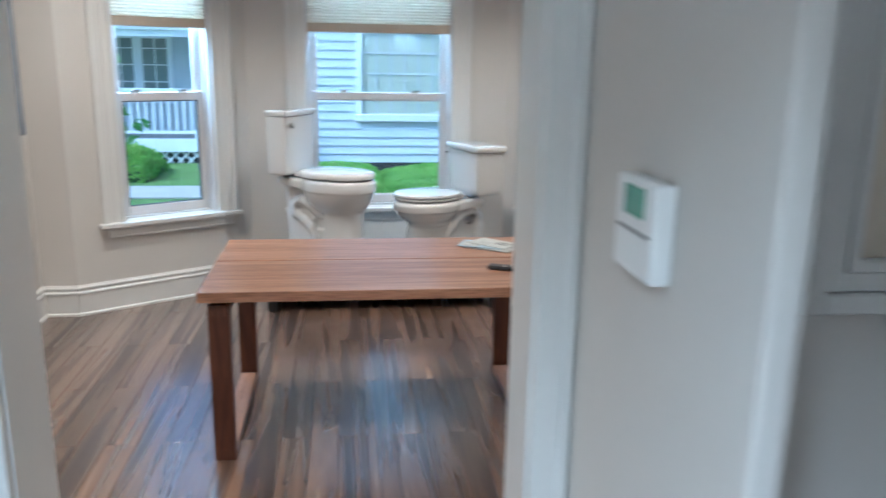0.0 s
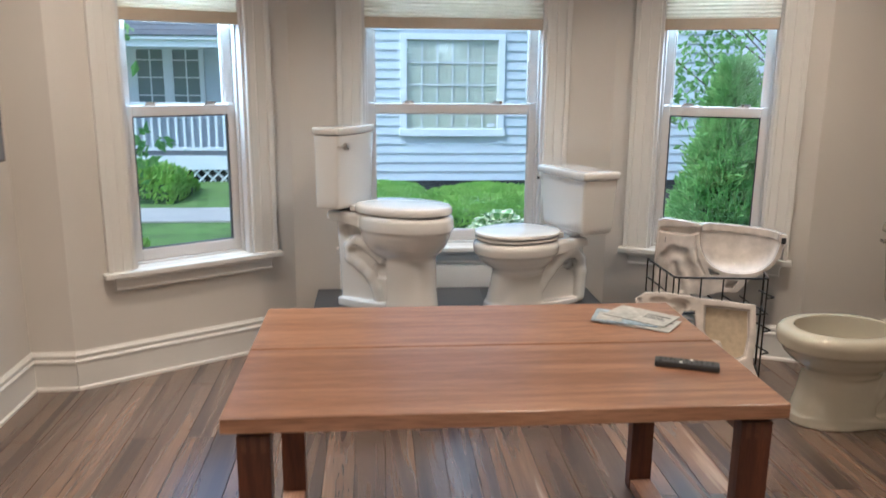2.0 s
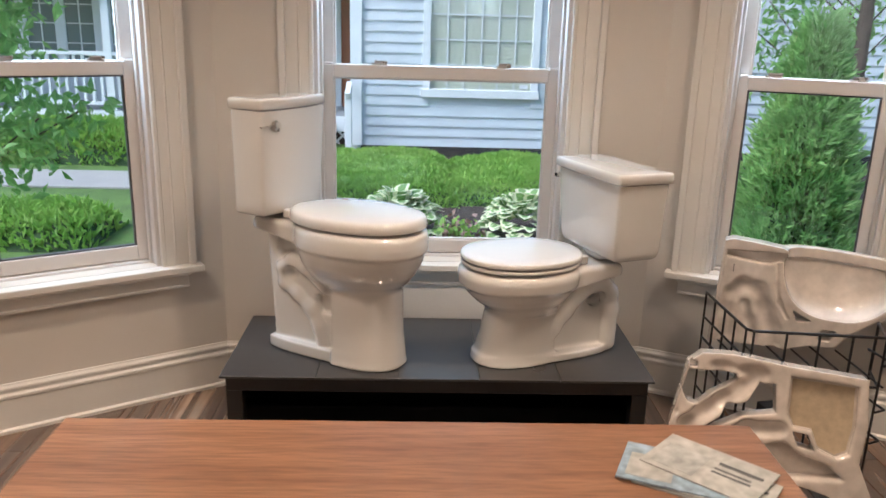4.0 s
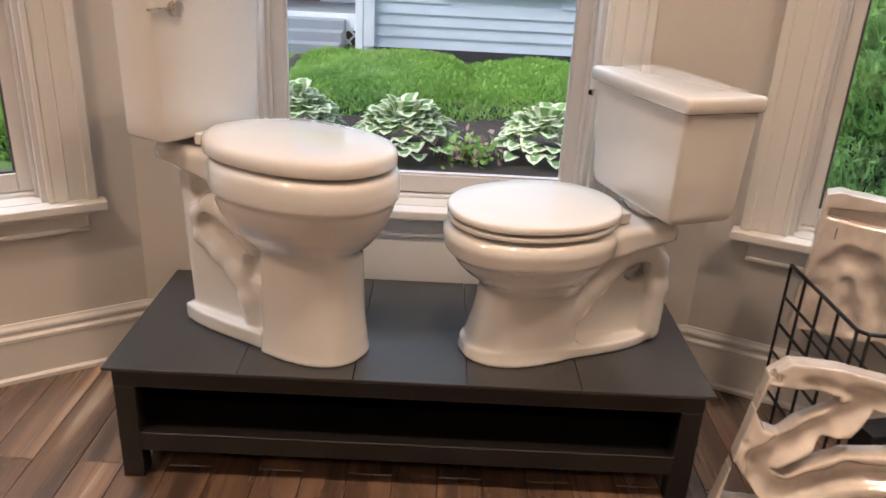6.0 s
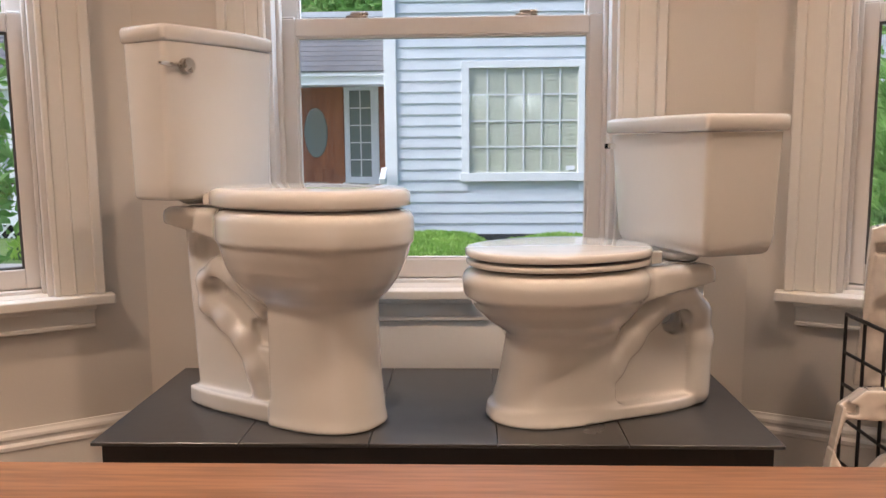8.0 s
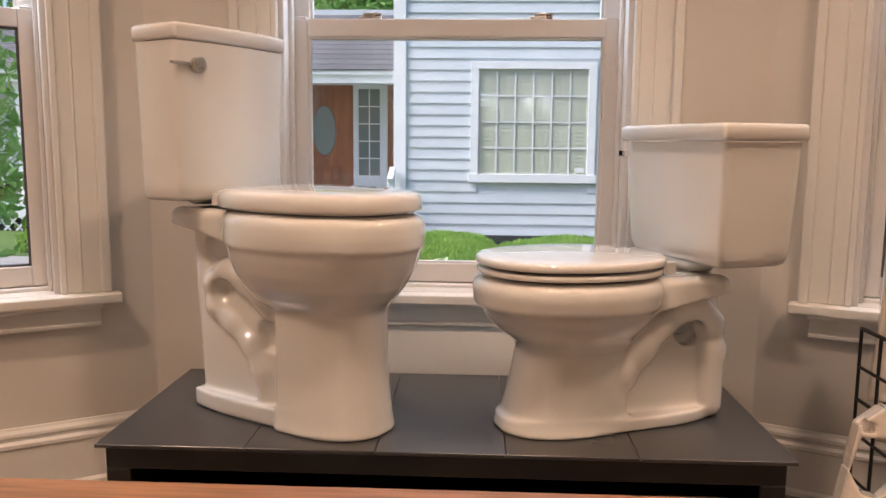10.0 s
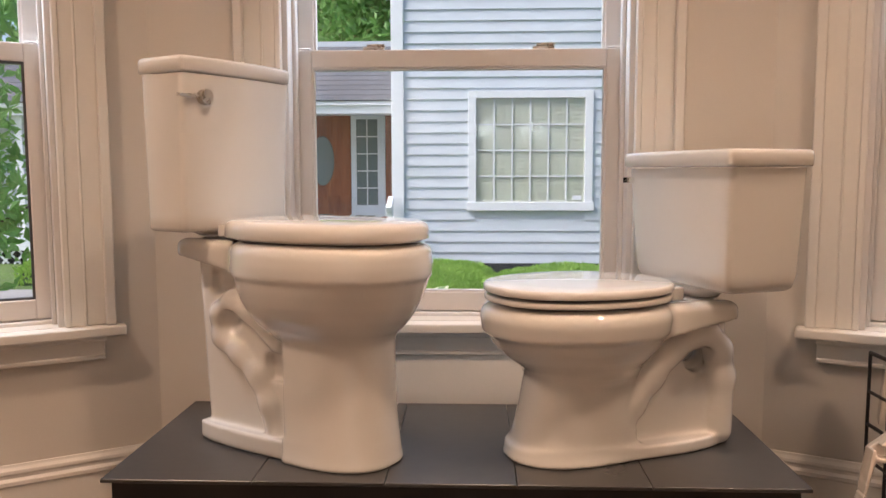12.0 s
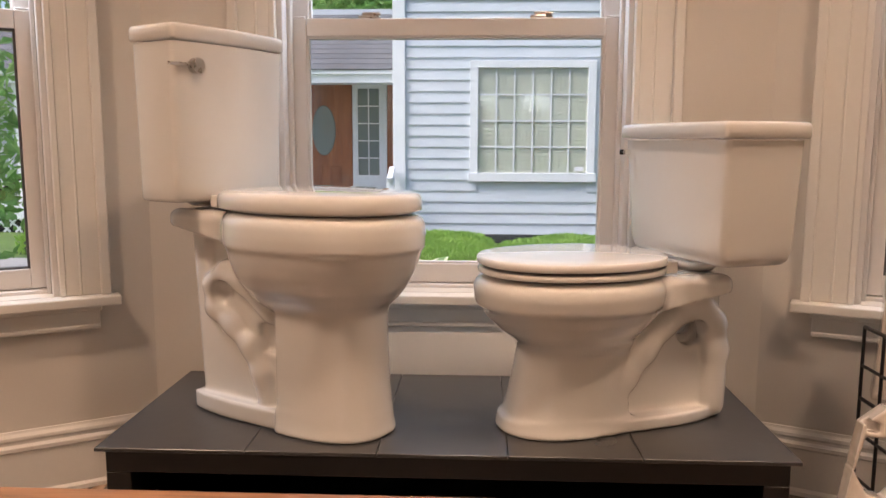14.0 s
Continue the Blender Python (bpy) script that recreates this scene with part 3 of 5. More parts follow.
part("apron", boxes((-hx + 0.2, hx - 0.2, -hy + 0.12, -hy + 0.14, TZ - 0.075, TZ - 0.042), (-hx + 0.2, hx - 0.2, hy - 0.14, hy - 0.12, TZ - 0.075, TZ - 0.042), (-hx + 0.04, -hx + 0.11, -hy + 0.05, hy - 0.05, TZ - 0.056, TZ - 0.042), (hx - 0.11, hx - 0.04, -hy + 0.05, hy - 0.05, TZ - 0.056, TZ - 0.042)), BENCH, table, "blackened steel support rail")
for sx in (-1, 1):
    x0, x1 = sorted((sx * (hx - 0.035), sx * (hx - 0.118)))
    for y0, y1 in ((-hy + 0.015, -hy + 0.065), (hy - 0.065, hy - 0.015)):
        leg = part("leg", boxes((x0, x1, y0, y1, 0.0, TZ - 0.056), bevel=0.003, seg=2), TABLE_LEG_SHADED, table, "reddish oak leg with finger joints")
        for k in range(3):
            xa = x0 + 0.012 + k * 0.024
            for za, zb in ((TZ - 0.102, TZ - 0.057), (0.001, 0.042)):
                ya, yb = (y0 - 0.0008, y0 + 0.004) if y0 < 0 else (y1 - 0.004, y1 + 0.0008)
                part("finger_joint", boxes((xa, xa + 0.012, ya, yb, za, zb)), ENDGRAIN, leg, "dark end-grain finger joint")
    part("runner", boxes((x0 + 0.002, x1 - 0.002, -hy + 0.065, hy - 0.065, 0.001, 0.042), bevel=0.003), TABLE_Y, table, "flat oak floor runner")
    part("top_rail", boxes((x0 + 0.002, x1 - 0.002, -hy + 0.065, hy - 0.065, TZ - 0.1, TZ - 0.057), bevel=0.003), TABLE_Y, table)

remote = thing("remote_control", "slim black television remote with many buttons on the table", "remote control", m=pose(0.463, 2.682, TZ, 0, 0, -22))
part("body", boxes((-0.09, 0.09, -0.023, 0.023, 0.0, 0.018), bevel=0.006, seg=3), BLACKPLASTIC, remote, smooth=False)
for i in range(11):
    for j in range(3):
        big = 0.0045 if (i * 7 + j) % 5 else 0.0055
        x, y = -0.075 + i * 0.0145, -0.013 + j * 0.013
        part("button", boxes((x - big, x + big, y - 0.004, y + 0.004, 0.0175, 0.0198), bevel=0.001), (DARKGREY, BLACKPLASTIC, WHITEPLASTIC)[0 if (i + j) % 4 else (2 if i in (4, 6) else 1)], remote)

PAPERS = [material("brochure_grey", (0.42, 0.43, 0.42), 0.3, vary=0.5, scale=26), material("brochure_blue", (0.30, 0.40, 0.50), 0.3, vary=0.5, scale=30), material("brochure_white", (0.45, 0.45, 0.43), 0.3, vary=0.4, scale=34)]
for i, (dx, dy, rz, k) in enumerate(((0.0, 0.0, -30, 0), (0.02, -0.012, -38, 2), (-0.03, 0.022, -24, 1), (0.028, 0.03, -44, 2))):
    br = thing("brochure", "glossy printed brochure in a loose fan on the table", "brochure", m=pose(0.452 + dx, 3.105 + dy, TZ + 0.0035 * i, 0, 0, rz), group="brochures on the table")
    part("paper_block", boxes((-0.11, 0.11, -0.07, 0.07, 0.0002, 0.003), bevel=0.0006), PAPERS[k], br)
    part("cover_print", boxes((-0.095, -0.01, -0.055, 0.03, 0.003, 0.0034)), PAPERS[(k + 1) % 3], br, "muted photo panel")
    part("text_bar", boxes((0.01, 0.095, 0.02, 0.03, 0.003, 0.0034), (0.01, 0.08, 0.0, 0.006, 0.003, 0.0034), (0.01, 0.085, -0.014, -0.008, 0.003, 0.0034)), DARKGREY, br)

# ---- television, outlet ----
tv = thing("television", "large flat black television mounted on the wall, switched off", "television", m=pose(-2.04, 3.46, 1.56))
part("housing", boxes((-0.045, 0.0, -0.725, 0.725, -0.413, 0.413), bevel=0.004, seg=2), BLACKPLASTIC, tv)
part("screen", boxes((-0.001, 0.0015, -0.717, 0.717, -0.402, 0.406)), SCREEN, tv, "glossy dark screen, greyed in colour for reflected window light")
part("wall_bracket", boxes((-0.072, -0.045, -0.25, 0.25, -0.2, 0.2)), BLACKPLASTIC, tv)
outlet = thing("wall_outlet", "white electrical outlet plate low on the wall", "outlet", m=pose(WL, 3.45, 0.43))
part("plate", boxes((0, 0.006, -0.036, 0.036, -0.058, 0.058), bevel=0.002, seg=2), WHITEPLASTIC, outlet)
for z in (-0.024, 0.024):
    rc = part("receptacle", boxes((0.004, 0.009, -0.017, 0.017, z - 0.016, z + 0.016), bevel=0.003), WHITEPLASTIC, outlet)
    part("slot", boxes((0.0085, 0.0095, -0.008, -0.006, z - 0.004, z + 0.008), (0.0085, 0.0095, 0.006, 0.008, z - 0.004, z + 0.008)), DARKGREY, rc)

# ---- the bench ----
bench = thing("media_bench", "low black-brown open media bench under the window", "bench", m=pose(0, 0, 0))
for x in (-0.745, 0.69):
    for y in (4.352, 4.857):
        part("leg", boxes((x, x + 0.055, y, y + 0.055, 0, 0.278), bevel=0.002), BENCH, bench)
part("top", boxes((-0.745, 0.745, 4.352, 4.912, 0.278, BENCH_Z - 0.009), bevel=0.002), BENCH, bench)
part("shelf", boxes((-0.745, 0.745, 4.3535, 4.9105, 0.085, 0.14), bevel=0.002), BENCH, bench, "lower shelf board")
part("back_panel", boxes((-0.69, 0.69, 4.895, 4.905, 0.14, 0.278)), BENCH, bench)
# added to close the open ends and keep light off the shelf
for x in (-0.742, 0.724):
    part("side_panel", boxes((x, x + 0.018, 4.408, 4.856, 0.141, 0.277)), BENCH, bench)
seams = [-0.765, -0.43, -0.141, 0.143, 0.43, 0.765]
for a, b in zip(seams, seams[1:]):
    part("slate_tile", boxes((a + 0.0008, b - 0.0008, 4.34, 4.932, BENCH_Z - 0.009, BENCH_Z), bevel=0.0012), SLATE, bench, "matt black slate-look tile")


# ---- toilets ----
def tank_outline(front, back, half, bulge, r=0.013):
    """A rectangle with tightly rounded corners and a front that bows out by bulge."""
    out = []
    for cx, cy, a0 in ((front - r, half - r, 0), (back + r, half - r, 90), (back + r, -half + r, 180), (front - r, -half + r, 270)):
        for k in range(7):
            a = radians(a0 + 15 * k)
            out.append((cx + r * math.cos(a), cy + r * math.sin(a)))
    for k in range(1, 12):
        out.append((front, (-half + r) + (2 * half - 2 * r) * k / 12))
    mid = (front + back) / 2
    return [(x + bulge * max(0, 1 - (y / half) ** 2) * (x - mid) / (front - mid), y) if x > mid else (x, y) for x, y in out]


def slab(u, af, ab, b, z0, z1, r, p=2.2, dome=0.0, low=0.003):
    """A thick egg-shaped plate with rounded rims."""
    rings = []
    for t in (0, 0.5, 1.0):
        k = low * (1 - math.sin(t * math.pi / 2))
        rings.append((egg(u, af - k, ab - k, b - k, p), z0 + low * (1 - math.cos(t * math.pi / 2))))
    for t in (0, 0.33, 0.66, 1.0):
        k = r * (1 - math.cos(t * math.pi / 2))
        rings.append((egg(u, af - k, ab - k, b - k, p), z1 - r + r * math.sin(t * math.pi / 2)))
    for s in (0.75, 0.45, 0.15):
        rings.append((egg(u, (af - r) * s, (ab - r) * s, (b - r) * s, p), z1 + dome * (1 - s * s)))
    return loft(rings)


STAND = {
    "tall": [(0, 0.29, 0.192, 0.16, 0.126), (0.02, 0.29, 0.186, 0.16, 0.12), (0.12, 0.285, 0.182, 0.15, 0.113), (0.25, 0.28, 0.182, 0.15, 0.112), (0.36, 0.28, 0.184, 0.15, 0.114)],
    "short": [(0, 0.28, 0.155, 0.17, 0.122), (0.02, 0.28, 0.147, 0.17, 0.115), (0.1, 0.275, 0.128, 0.16, 0.105), (0.2, 0.27, 0.115, 0.16, 0.098), (0.24, 0.27, 0.115, 0.16, 0.098)],
}
RIM = {"tall": 0.51, "short": 0.358}
BOWL = {
    "tall": [(0.26, 0.28, 0.13, 0.1, 0.08), (0.285, 0.28, 0.172, 0.13, 0.108), (0.31, 0.28, 0.205, 0.16, 0.133), (0.34, 0.28, 0.228, 0.185, 0.155), (0.37, 0.28, 0.244, 0.2, 0.17), (0.4, 0.28, 0.256, 0.208, 0.18), (0.424, 0.28, 0.263, 0.212, 0.185), (0.432, 0.28, 0.271, 0.217, 0.192), (0.46, 0.28, 0.273, 0.217, 0.193), (0.56, 0.28, 0.264, 0.215, 0.186)],
    "short": [(0.15, 0.25, 0.1, 0.1, 0.07), (0.18, 0.255, 0.11, 0.12, 0.085), (0.21, 0.255, 0.15, 0.145, 0.118), (0.235, 0.255, 0.184, 0.165, 0.144), (0.26, 0.255, 0.208, 0.182, 0.163), (0.283, 0.255, 0.221, 0.192, 0.174), (0.292, 0.255, 0.233, 0.2, 0.184), (0.325, 0.255, 0.237, 0.205, 0.188), (0.42, 0.255, 0.226, 0.198, 0.18)],
}


def trap(kind):
    if kind == "tall":
        return [(0.2, 0.27), (0.115, 0.335), (0.055, 0.35), (0.014, 0.318), (0.02, 0.262), (0.078, 0.226), (0.135, 0.18), (0.172, 0.115), (0.195, 0.02)]
    return [(0.2, 0.06), (0.155, 0.115), (0.105, 0.178), (0.055, 0.235), (0.002, 0.27), (-0.045, 0.268), (-0.08, 0.23), (-0.09, 0.165), (-0.088, 0.03)]


def body(kind, X, Y, Z, grow=0.0):
    """A toilet's ceramic foot, column, trapway and bowl as one solid."""
    rim = RIM[kind]
    step, base = (0.25, 0.26) if kind == "tall" else (0.15, 0.15)
    d = np.maximum(sections(X, Y, Z, STAND[kind], 2.4, grow), step - X - grow)
    d = np.maximum(d, Z - (0.36 if kind == "tall" else 0.24))
    upper = np.maximum(sections(X, Y, Z, BOWL[kind], 2.25, grow, 5), base - Z)
    d = smin(d, upper, 0.014)
    foot = sections(X, Y, Z, [(0, 0.14, 0.29, 0.26, 0.11), (0.6, 0.14, 0.285, 0.255, 0.1)], 2.6, grow)
    if kind == "short":
        d = smin(d, np.maximum(foot, Z - 0.03 - grow), 0.016)
        lip = (np.sqrt(((X - 0.25) / 0.138) ** 2 + (Y / 0.114) ** 2 + ((Z - 0.2) / 0.04) ** 2) - 1) * 0.042
        d = smin(d, lip - grow, 0.008)
        web = sbox(X, Y, Z, (0.045, 0, rim / 2), (0.155 + grow, 0.056 + grow, rim / 2), 0.02)
        pocket = np.maximum(np.sqrt((X + 0.03) ** 2 + (Z - 0.215) ** 2) - 0.04, 0.01 - np.abs(Y))
        web = -smin(-web, pocket, 0.012)
        d = smin(d, web, 0.014)
    else:
        d = smin(d, np.maximum(np.maximum(foot, Z - 0.045 - grow), -0.052 - X), 0.02)
        web = sbox(X + 0.06 * Z, Y, Z, (0.115, 0, rim / 2), (0.155 + grow, 0.074 + grow, rim / 2), 0.022)
        notch = sbox(X, np.abs(Y), Z, (0.205, 0.1, 0.205), (0.046, 0.05, 0.034), 0.012)
        upper_pocket = sbox(X, np.abs(Y), Z, (0.085, 0.1, 0.4), (0.1, 0.045, 0.04), 0.025)
        web = -smin(-web, smin(notch, upper_pocket, 0.02), 0.01)
        d = smin(d, web, 0.01)
    for s in (-1, 1):
        d = smin(d, stube(X, Y, Z, [(u, s * (0.054 if kind == "short" else 0.066), w) for u, w in trap(kind)], (0.033 if kind == "short" else 0.029) + grow), 0.007)
    if kind == "tall":
        eye = np.sqrt((X - 0.058) ** 2 + (np.abs(Y) - 0.098) ** 2 + (Z - 0.303) ** 2) - 0.033
        d = cut_out(d, eye, 0.006)
    drop = 0.045 + 0.045 * np.clip((X + 0.1) / 0.25, 0, 1)
    deck = sbox(X, Y, Z, (0.03, 0, rim - 0.05), (0.135 + grow, 0.115 + grow, 0.055 + grow), 0.03)
    deck = np.maximum(deck, rim - drop - Z)
    d = smin(d, deck, 0.014)
    d = -smin(-d, -(Z - rim - grow), 0.03)
    return -smin(-d, Z, 0.006)


def toilet(label, kind, x, y, z, heading, mat, seat=True, tank=True, hole=False, scale=1.0):
    t = thing("toilet", label, "toilet", m=pose(x, y, z, 0, 0, heading) @ Matrix.Diagonal((scale, scale, scale, 1)))
    rim = RIM[kind]

    def f(X, Y, Z):
        d = body(kind, X, Y, Z)
        if hole:
            d = np.maximum(d, -(np.sqrt((X + 0.03) ** 2 + (Z - 0.218) ** 2) - 0.025))
        if not seat:
            cav = np.sqrt(((X - 0.26) / 0.178) ** 2 + (Y / 0.135) ** 2 + ((Z - rim - 0.02) / 0.24) ** 2) - 1
            d = np.maximum(d, -cav * 0.12)
        return d

    bowl = mesh_part("bowl", surface(f, (-0.22, -0.206, -0.008), (0.58, 0.206, rim + 0.02), 0.005), mat, t)
    for s in (-1, 1) if hole else ():
        part("bolt_hole", loft([(egg(0.02, 0.011, 0.011, 0.006, 2, 16), 0.0275), (egg(0.02, 0.011, 0.011, 0.006, 2, 16), 0.0292)]), DARKGREY, bowl, m=pose(0, s * 0.082, 0))
    if seat:
        af, ab, b, u = (0.264, 0.242, 0.182, 0.28) if kind == "tall" else (0.228, 0.205, 0.18, 0.255)
        if kind == "tall":
            part("seat", slab(u, af - 0.01, ab - 0.01, b - 0.01, rim + 0.002, rim + 0.012, 0.004), SEATMAT, t, smooth=True)
        else:
            part("seat", slab(u, af, ab, b, rim + 0.006, rim + 0.019, 0.005), SEATMAT, t, smooth=True)
        lid = part("seat_lid", slab(u, af + 0.002, ab + 0.005, b + 0.002, rim + (0.006 if kind == "tall" else 0.026), rim + (0.046 if kind == "tall" else 0.044), 0.02 if kind == "tall" else 0.008, dome=0.01 if kind == "tall" else 0.006), SEATMAT, t, "closed glossy seat lid", smooth=True)
        for s in (-1, 1):
            part("hinge", boxes((u - ab - 0.012, u - ab + 0.02, s * 0.07 - 0.018, s * 0.07 + 0.018, rim, rim + 0.03), bevel=0.006, seg=3), SEATMAT, t)
    if tank:
        if kind == "tall":
            z0, z1, w0, w1, f0, bk, bulge = rim + 0.014, 0.893, 0.172, 0.179, 0.01, -0.12, 0.018
        else:
            z0, z1, w0, w1, f0, bk, bulge = rim + 0.022, 0.66, 0.19, 0.208, 0.0, -0.19, 0.006
        rings = []
        for k, zz in ((0.01, z0), (0.003, z0 + 0.003), (0, z0 + 0.01), (0, z0 + 0.04)) if kind == "tall" else ((0.024, z0), (0.014, z0 + 0.003), (0.007, z0 + 0.01), (0.003, z0 + 0.022), (0, z0 + 0.04)):
            rings.append((tank_outline(f0 - k, bk + k, w0 - k, bulge), zz))
        for s in (0.35, 0.7, 1.0):
            rings.append((tank_outline(f0 + 0.012 * s, bk, w0 + (w1 - w0) * s, bulge), z0 + 0.04 + (z1 - z0 - 0.04) * s))
        part("tank", loft(rings), mat, t, smooth=True).data.set_sharp_from_angle(angle=radians(50))
        over = 0.003 if kind == "tall" else 0.01
        lw, f0 = w1 + over, f0 - 0.011 + over
        rings = [(tank_outline(f0 + 0.02, bk - 0.008, lw - 0.004, bulge), z1 + 0.003), (tank_outline(f0 + 0.025, bk - 0.01, lw, bulge), z1 + 0.008)]
        for k, zz in ((0, 0.03), (0.0015, 0.036), (0.005, 0.0395), (0.012, 0.041), (0.06, 0.043)):
            rings.append((tank_outline(f0 + 0.025 - k, bk - 0.01 + k, lw - k, bulge), z1 + zz))
        part("tank_lid", loft(rings), mat, t, smooth=True).data.set_sharp_from_angle(angle=radians(50))
        part("tank_gasket", loft([(egg(-0.06, 0.035, 0.035, 0.06, 2.5, 24), rim - 0.002), (egg(-0.06, 0.05, 0.05, 0.1, 2.5, 24), z0 + 0.008)]), mat, t, smooth=True)
        if kind == "tall":
            bm = bmesh.new()
            rod(bm, (0.006, -0.122, 0.84), (0.045, -0.122, 0.84), 0.018, 24)
            part("flush_button", bm, NICKEL, t, "round brushed nickel lever hub", smooth=False)
            bm = boxes((0.026, 0.036, -0.2, -0.13, 0.837, 0.845), bevel=0.003, seg=2)
            part("flush_lever", bm, NICKEL, t, "slim nickel flush lever")
            part("name_bar", boxes((0.036, 0.0375, 0.035, 0.065, 0.92, 0.925)), DARKGREY, t, "small dark printed mark")
        else:
            bm = boxes((0.012, 0.034, -0.204, -0.178, 0.623, 0.638), bevel=0.004, seg=2)
            part("flush_lever", bm, CHROME, t, "small chrome flush lever")
    return t


toilet("tall white porcelain toilet with closed lid, on the black bench", "tall", -0.55, 4.675, BENCH_Z, -29, PORCELAIN)
toilet("standard-height white porcelain toilet with closed lid, on the black bench", "short", 0.548, 4.655, BENCH_Z, 200, PORCELAIN, hole=True, scale=1.02)
toilet("bone-coloured toilet without a seat, standing on the floor", "short", 1.985, 3.82, 0.0, 180, BONE, seat=False, scale=1.24)


# ---- sectioned toilets and their wire rack ----
def spoly(U, W, pts):
    """Signed distance to a polygon in the plane, below nought inside."""
    d, inside = None, np.zeros(U.shape, bool)
    for (x0, y0), (x1, y1) in zip(pts, pts[1:] + pts[:1]):
        ex, ey = x1 - x0, y1 - y0
        t = np.clip(((U - x0) * ex + (W - y0) * ey) / (ex * ex + ey * ey), 0, 1)
        e = np.hypot(U - x0 - t * ex, W - y0 - t * ey)
        d = e if d is None else np.minimum(d, e)
        if y0 != y1:
            inside ^= ((y0 > W) != (y1 > W)) & (U < ex * (W - y0) / ey + x0)
    return np.where(inside, -d, d)


def plate(pts, y0, y1):
    """A flat plate with the outline pts (x, z), between the depths y0 and y1."""
    bm = loft([(pts, -y1), (pts, -y0)])
    bmesh.ops.rotate(bm, verts=bm.verts, matrix=Matrix.Rotation(radians(90), 3, "X"))
    return bm


BOWL_WALL = [(0.455, 0.452), (0.662, 0.44), (0.668, 0.3), (0.655, 0.2), (0.62, 0.18), (0.56, 0.205), (0.535, 0.27), (0.475, 0.275), (0.455, 0.32)]


def leaning_half(label, m):
    """A toilet sawn lengthwise: an S-shaped passage, ribs, openings between them and a raw bowl wall."""
    outline = [(0.028, 0), (0.05, 0.1), (0.088, 0.28), (0.122, 0.465), (0.165, 0.505), (0.27, 0.51), (0.44, 0.488), (0.69, 0.47), (0.702, 0.3), (0.69, 0.17), (0.738, 0.055), (0.742, 0), (0.7, 0), (0.6, 0.045), (0.5, 0.07), (0.35, 0.05), (0.29, 0), (0.23, 0), (0.2, 0.05), (0.1, 0.05), (0.075, 0)]
    holes = [[(0.112, 0.367), (0.13, 0.437), (0.218, 0.44), (0.278, 0.438), (0.28, 0.415), (0.2, 0.36), (0.166, 0.318), (0.134, 0.325)],
             [(0.173, 0.217), (0.242, 0.276), (0.265, 0.322), (0.322, 0.34), (0.363, 0.412), (0.405, 0.418), (0.415, 0.318), (0.314, 0.296), (0.231, 0.243), (0.198, 0.212)],
             [(0.082, 0.22), (0.067, 0.11), (0.165, 0.12), (0.112, 0.175)],
             [(0.479, 0.256), (0.522, 0.25), (0.545, 0.2), (0.498, 0.21)]]
    passage = [(0.352, 0.44), (0.3, 0.393), (0.246, 0.343), (0.185, 0.29), (0.138, 0.243), (0.145, 0.193), (0.195, 0.165), (0.262, 0.205), (0.333, 0.25), (0.43, 0.262)]
    basin = [(0.29, 0.1), (0.36, 0.185), (0.45, 0.215), (0.51, 0.175), (0.6, 0.15), (0.64, 0.11), (0.5, 0.095), (0.36, 0.075)]

    def f(X, Y, Z):
        slab_ = np.maximum(spoly(X, Z, outline) + 0.004, np.abs(Y - 0.036) - 0.033)
        d = slab_ - 0.004
        for h in holes:
            d = cut_out(d, spoly(X, Z, h) - 0.003)
        d = cut_out(d, stube(X, Y, Z, [(u, -0.004, w) for u, w in passage], 0.03), 0.01)
        d = cut_out(d, np.maximum(spoly(X, Z, BOWL_WALL), Y - 0.022), 0.012)
        d = cut_out(d, np.maximum(spoly(X, Z, basin), Y - 0.055), 0.02)
        d = cut_out(d, stube(X, Y, Z, [(0.06, -0.002, 0.1), (0.097, -0.002, 0.28), (0.128, -0.002, 0.44)], 0.0045), 0.003)
        d = cut_out(d, sbox(X, Y, Z, (0.14, 0, 0.462), (0.012, 0.04, 0.011), 0.004), 0.004)
        for u, w, r in ((0.235, 0.462, 0.03), (0.33, 0.455, 0.036)):
            d = cut_out(d, np.sqrt(((X - u) / 1.3) ** 2 + (Y + 0.014) ** 2 + ((Z - w) * 1.5) ** 2) - r, 0.02)
        return d

    t = thing("sectioned_toilet", label, "toilet cutaway", m=m, group="sectioned toilets")
    mesh_part("shell", surface(f, (0.0, -0.012, -0.01), (0.76, 0.085, 0.53), 0.0042), CUTGLAZE, t)
    part("bowl_lining", plate([(0.56 + (u - 0.56) * 0.93, 0.33 + (w - 0.33) * 0.93) for u, w in BOWL_WALL], 0.0205, 0.024), RAW, t, "rough unglazed beige lining")
    return t


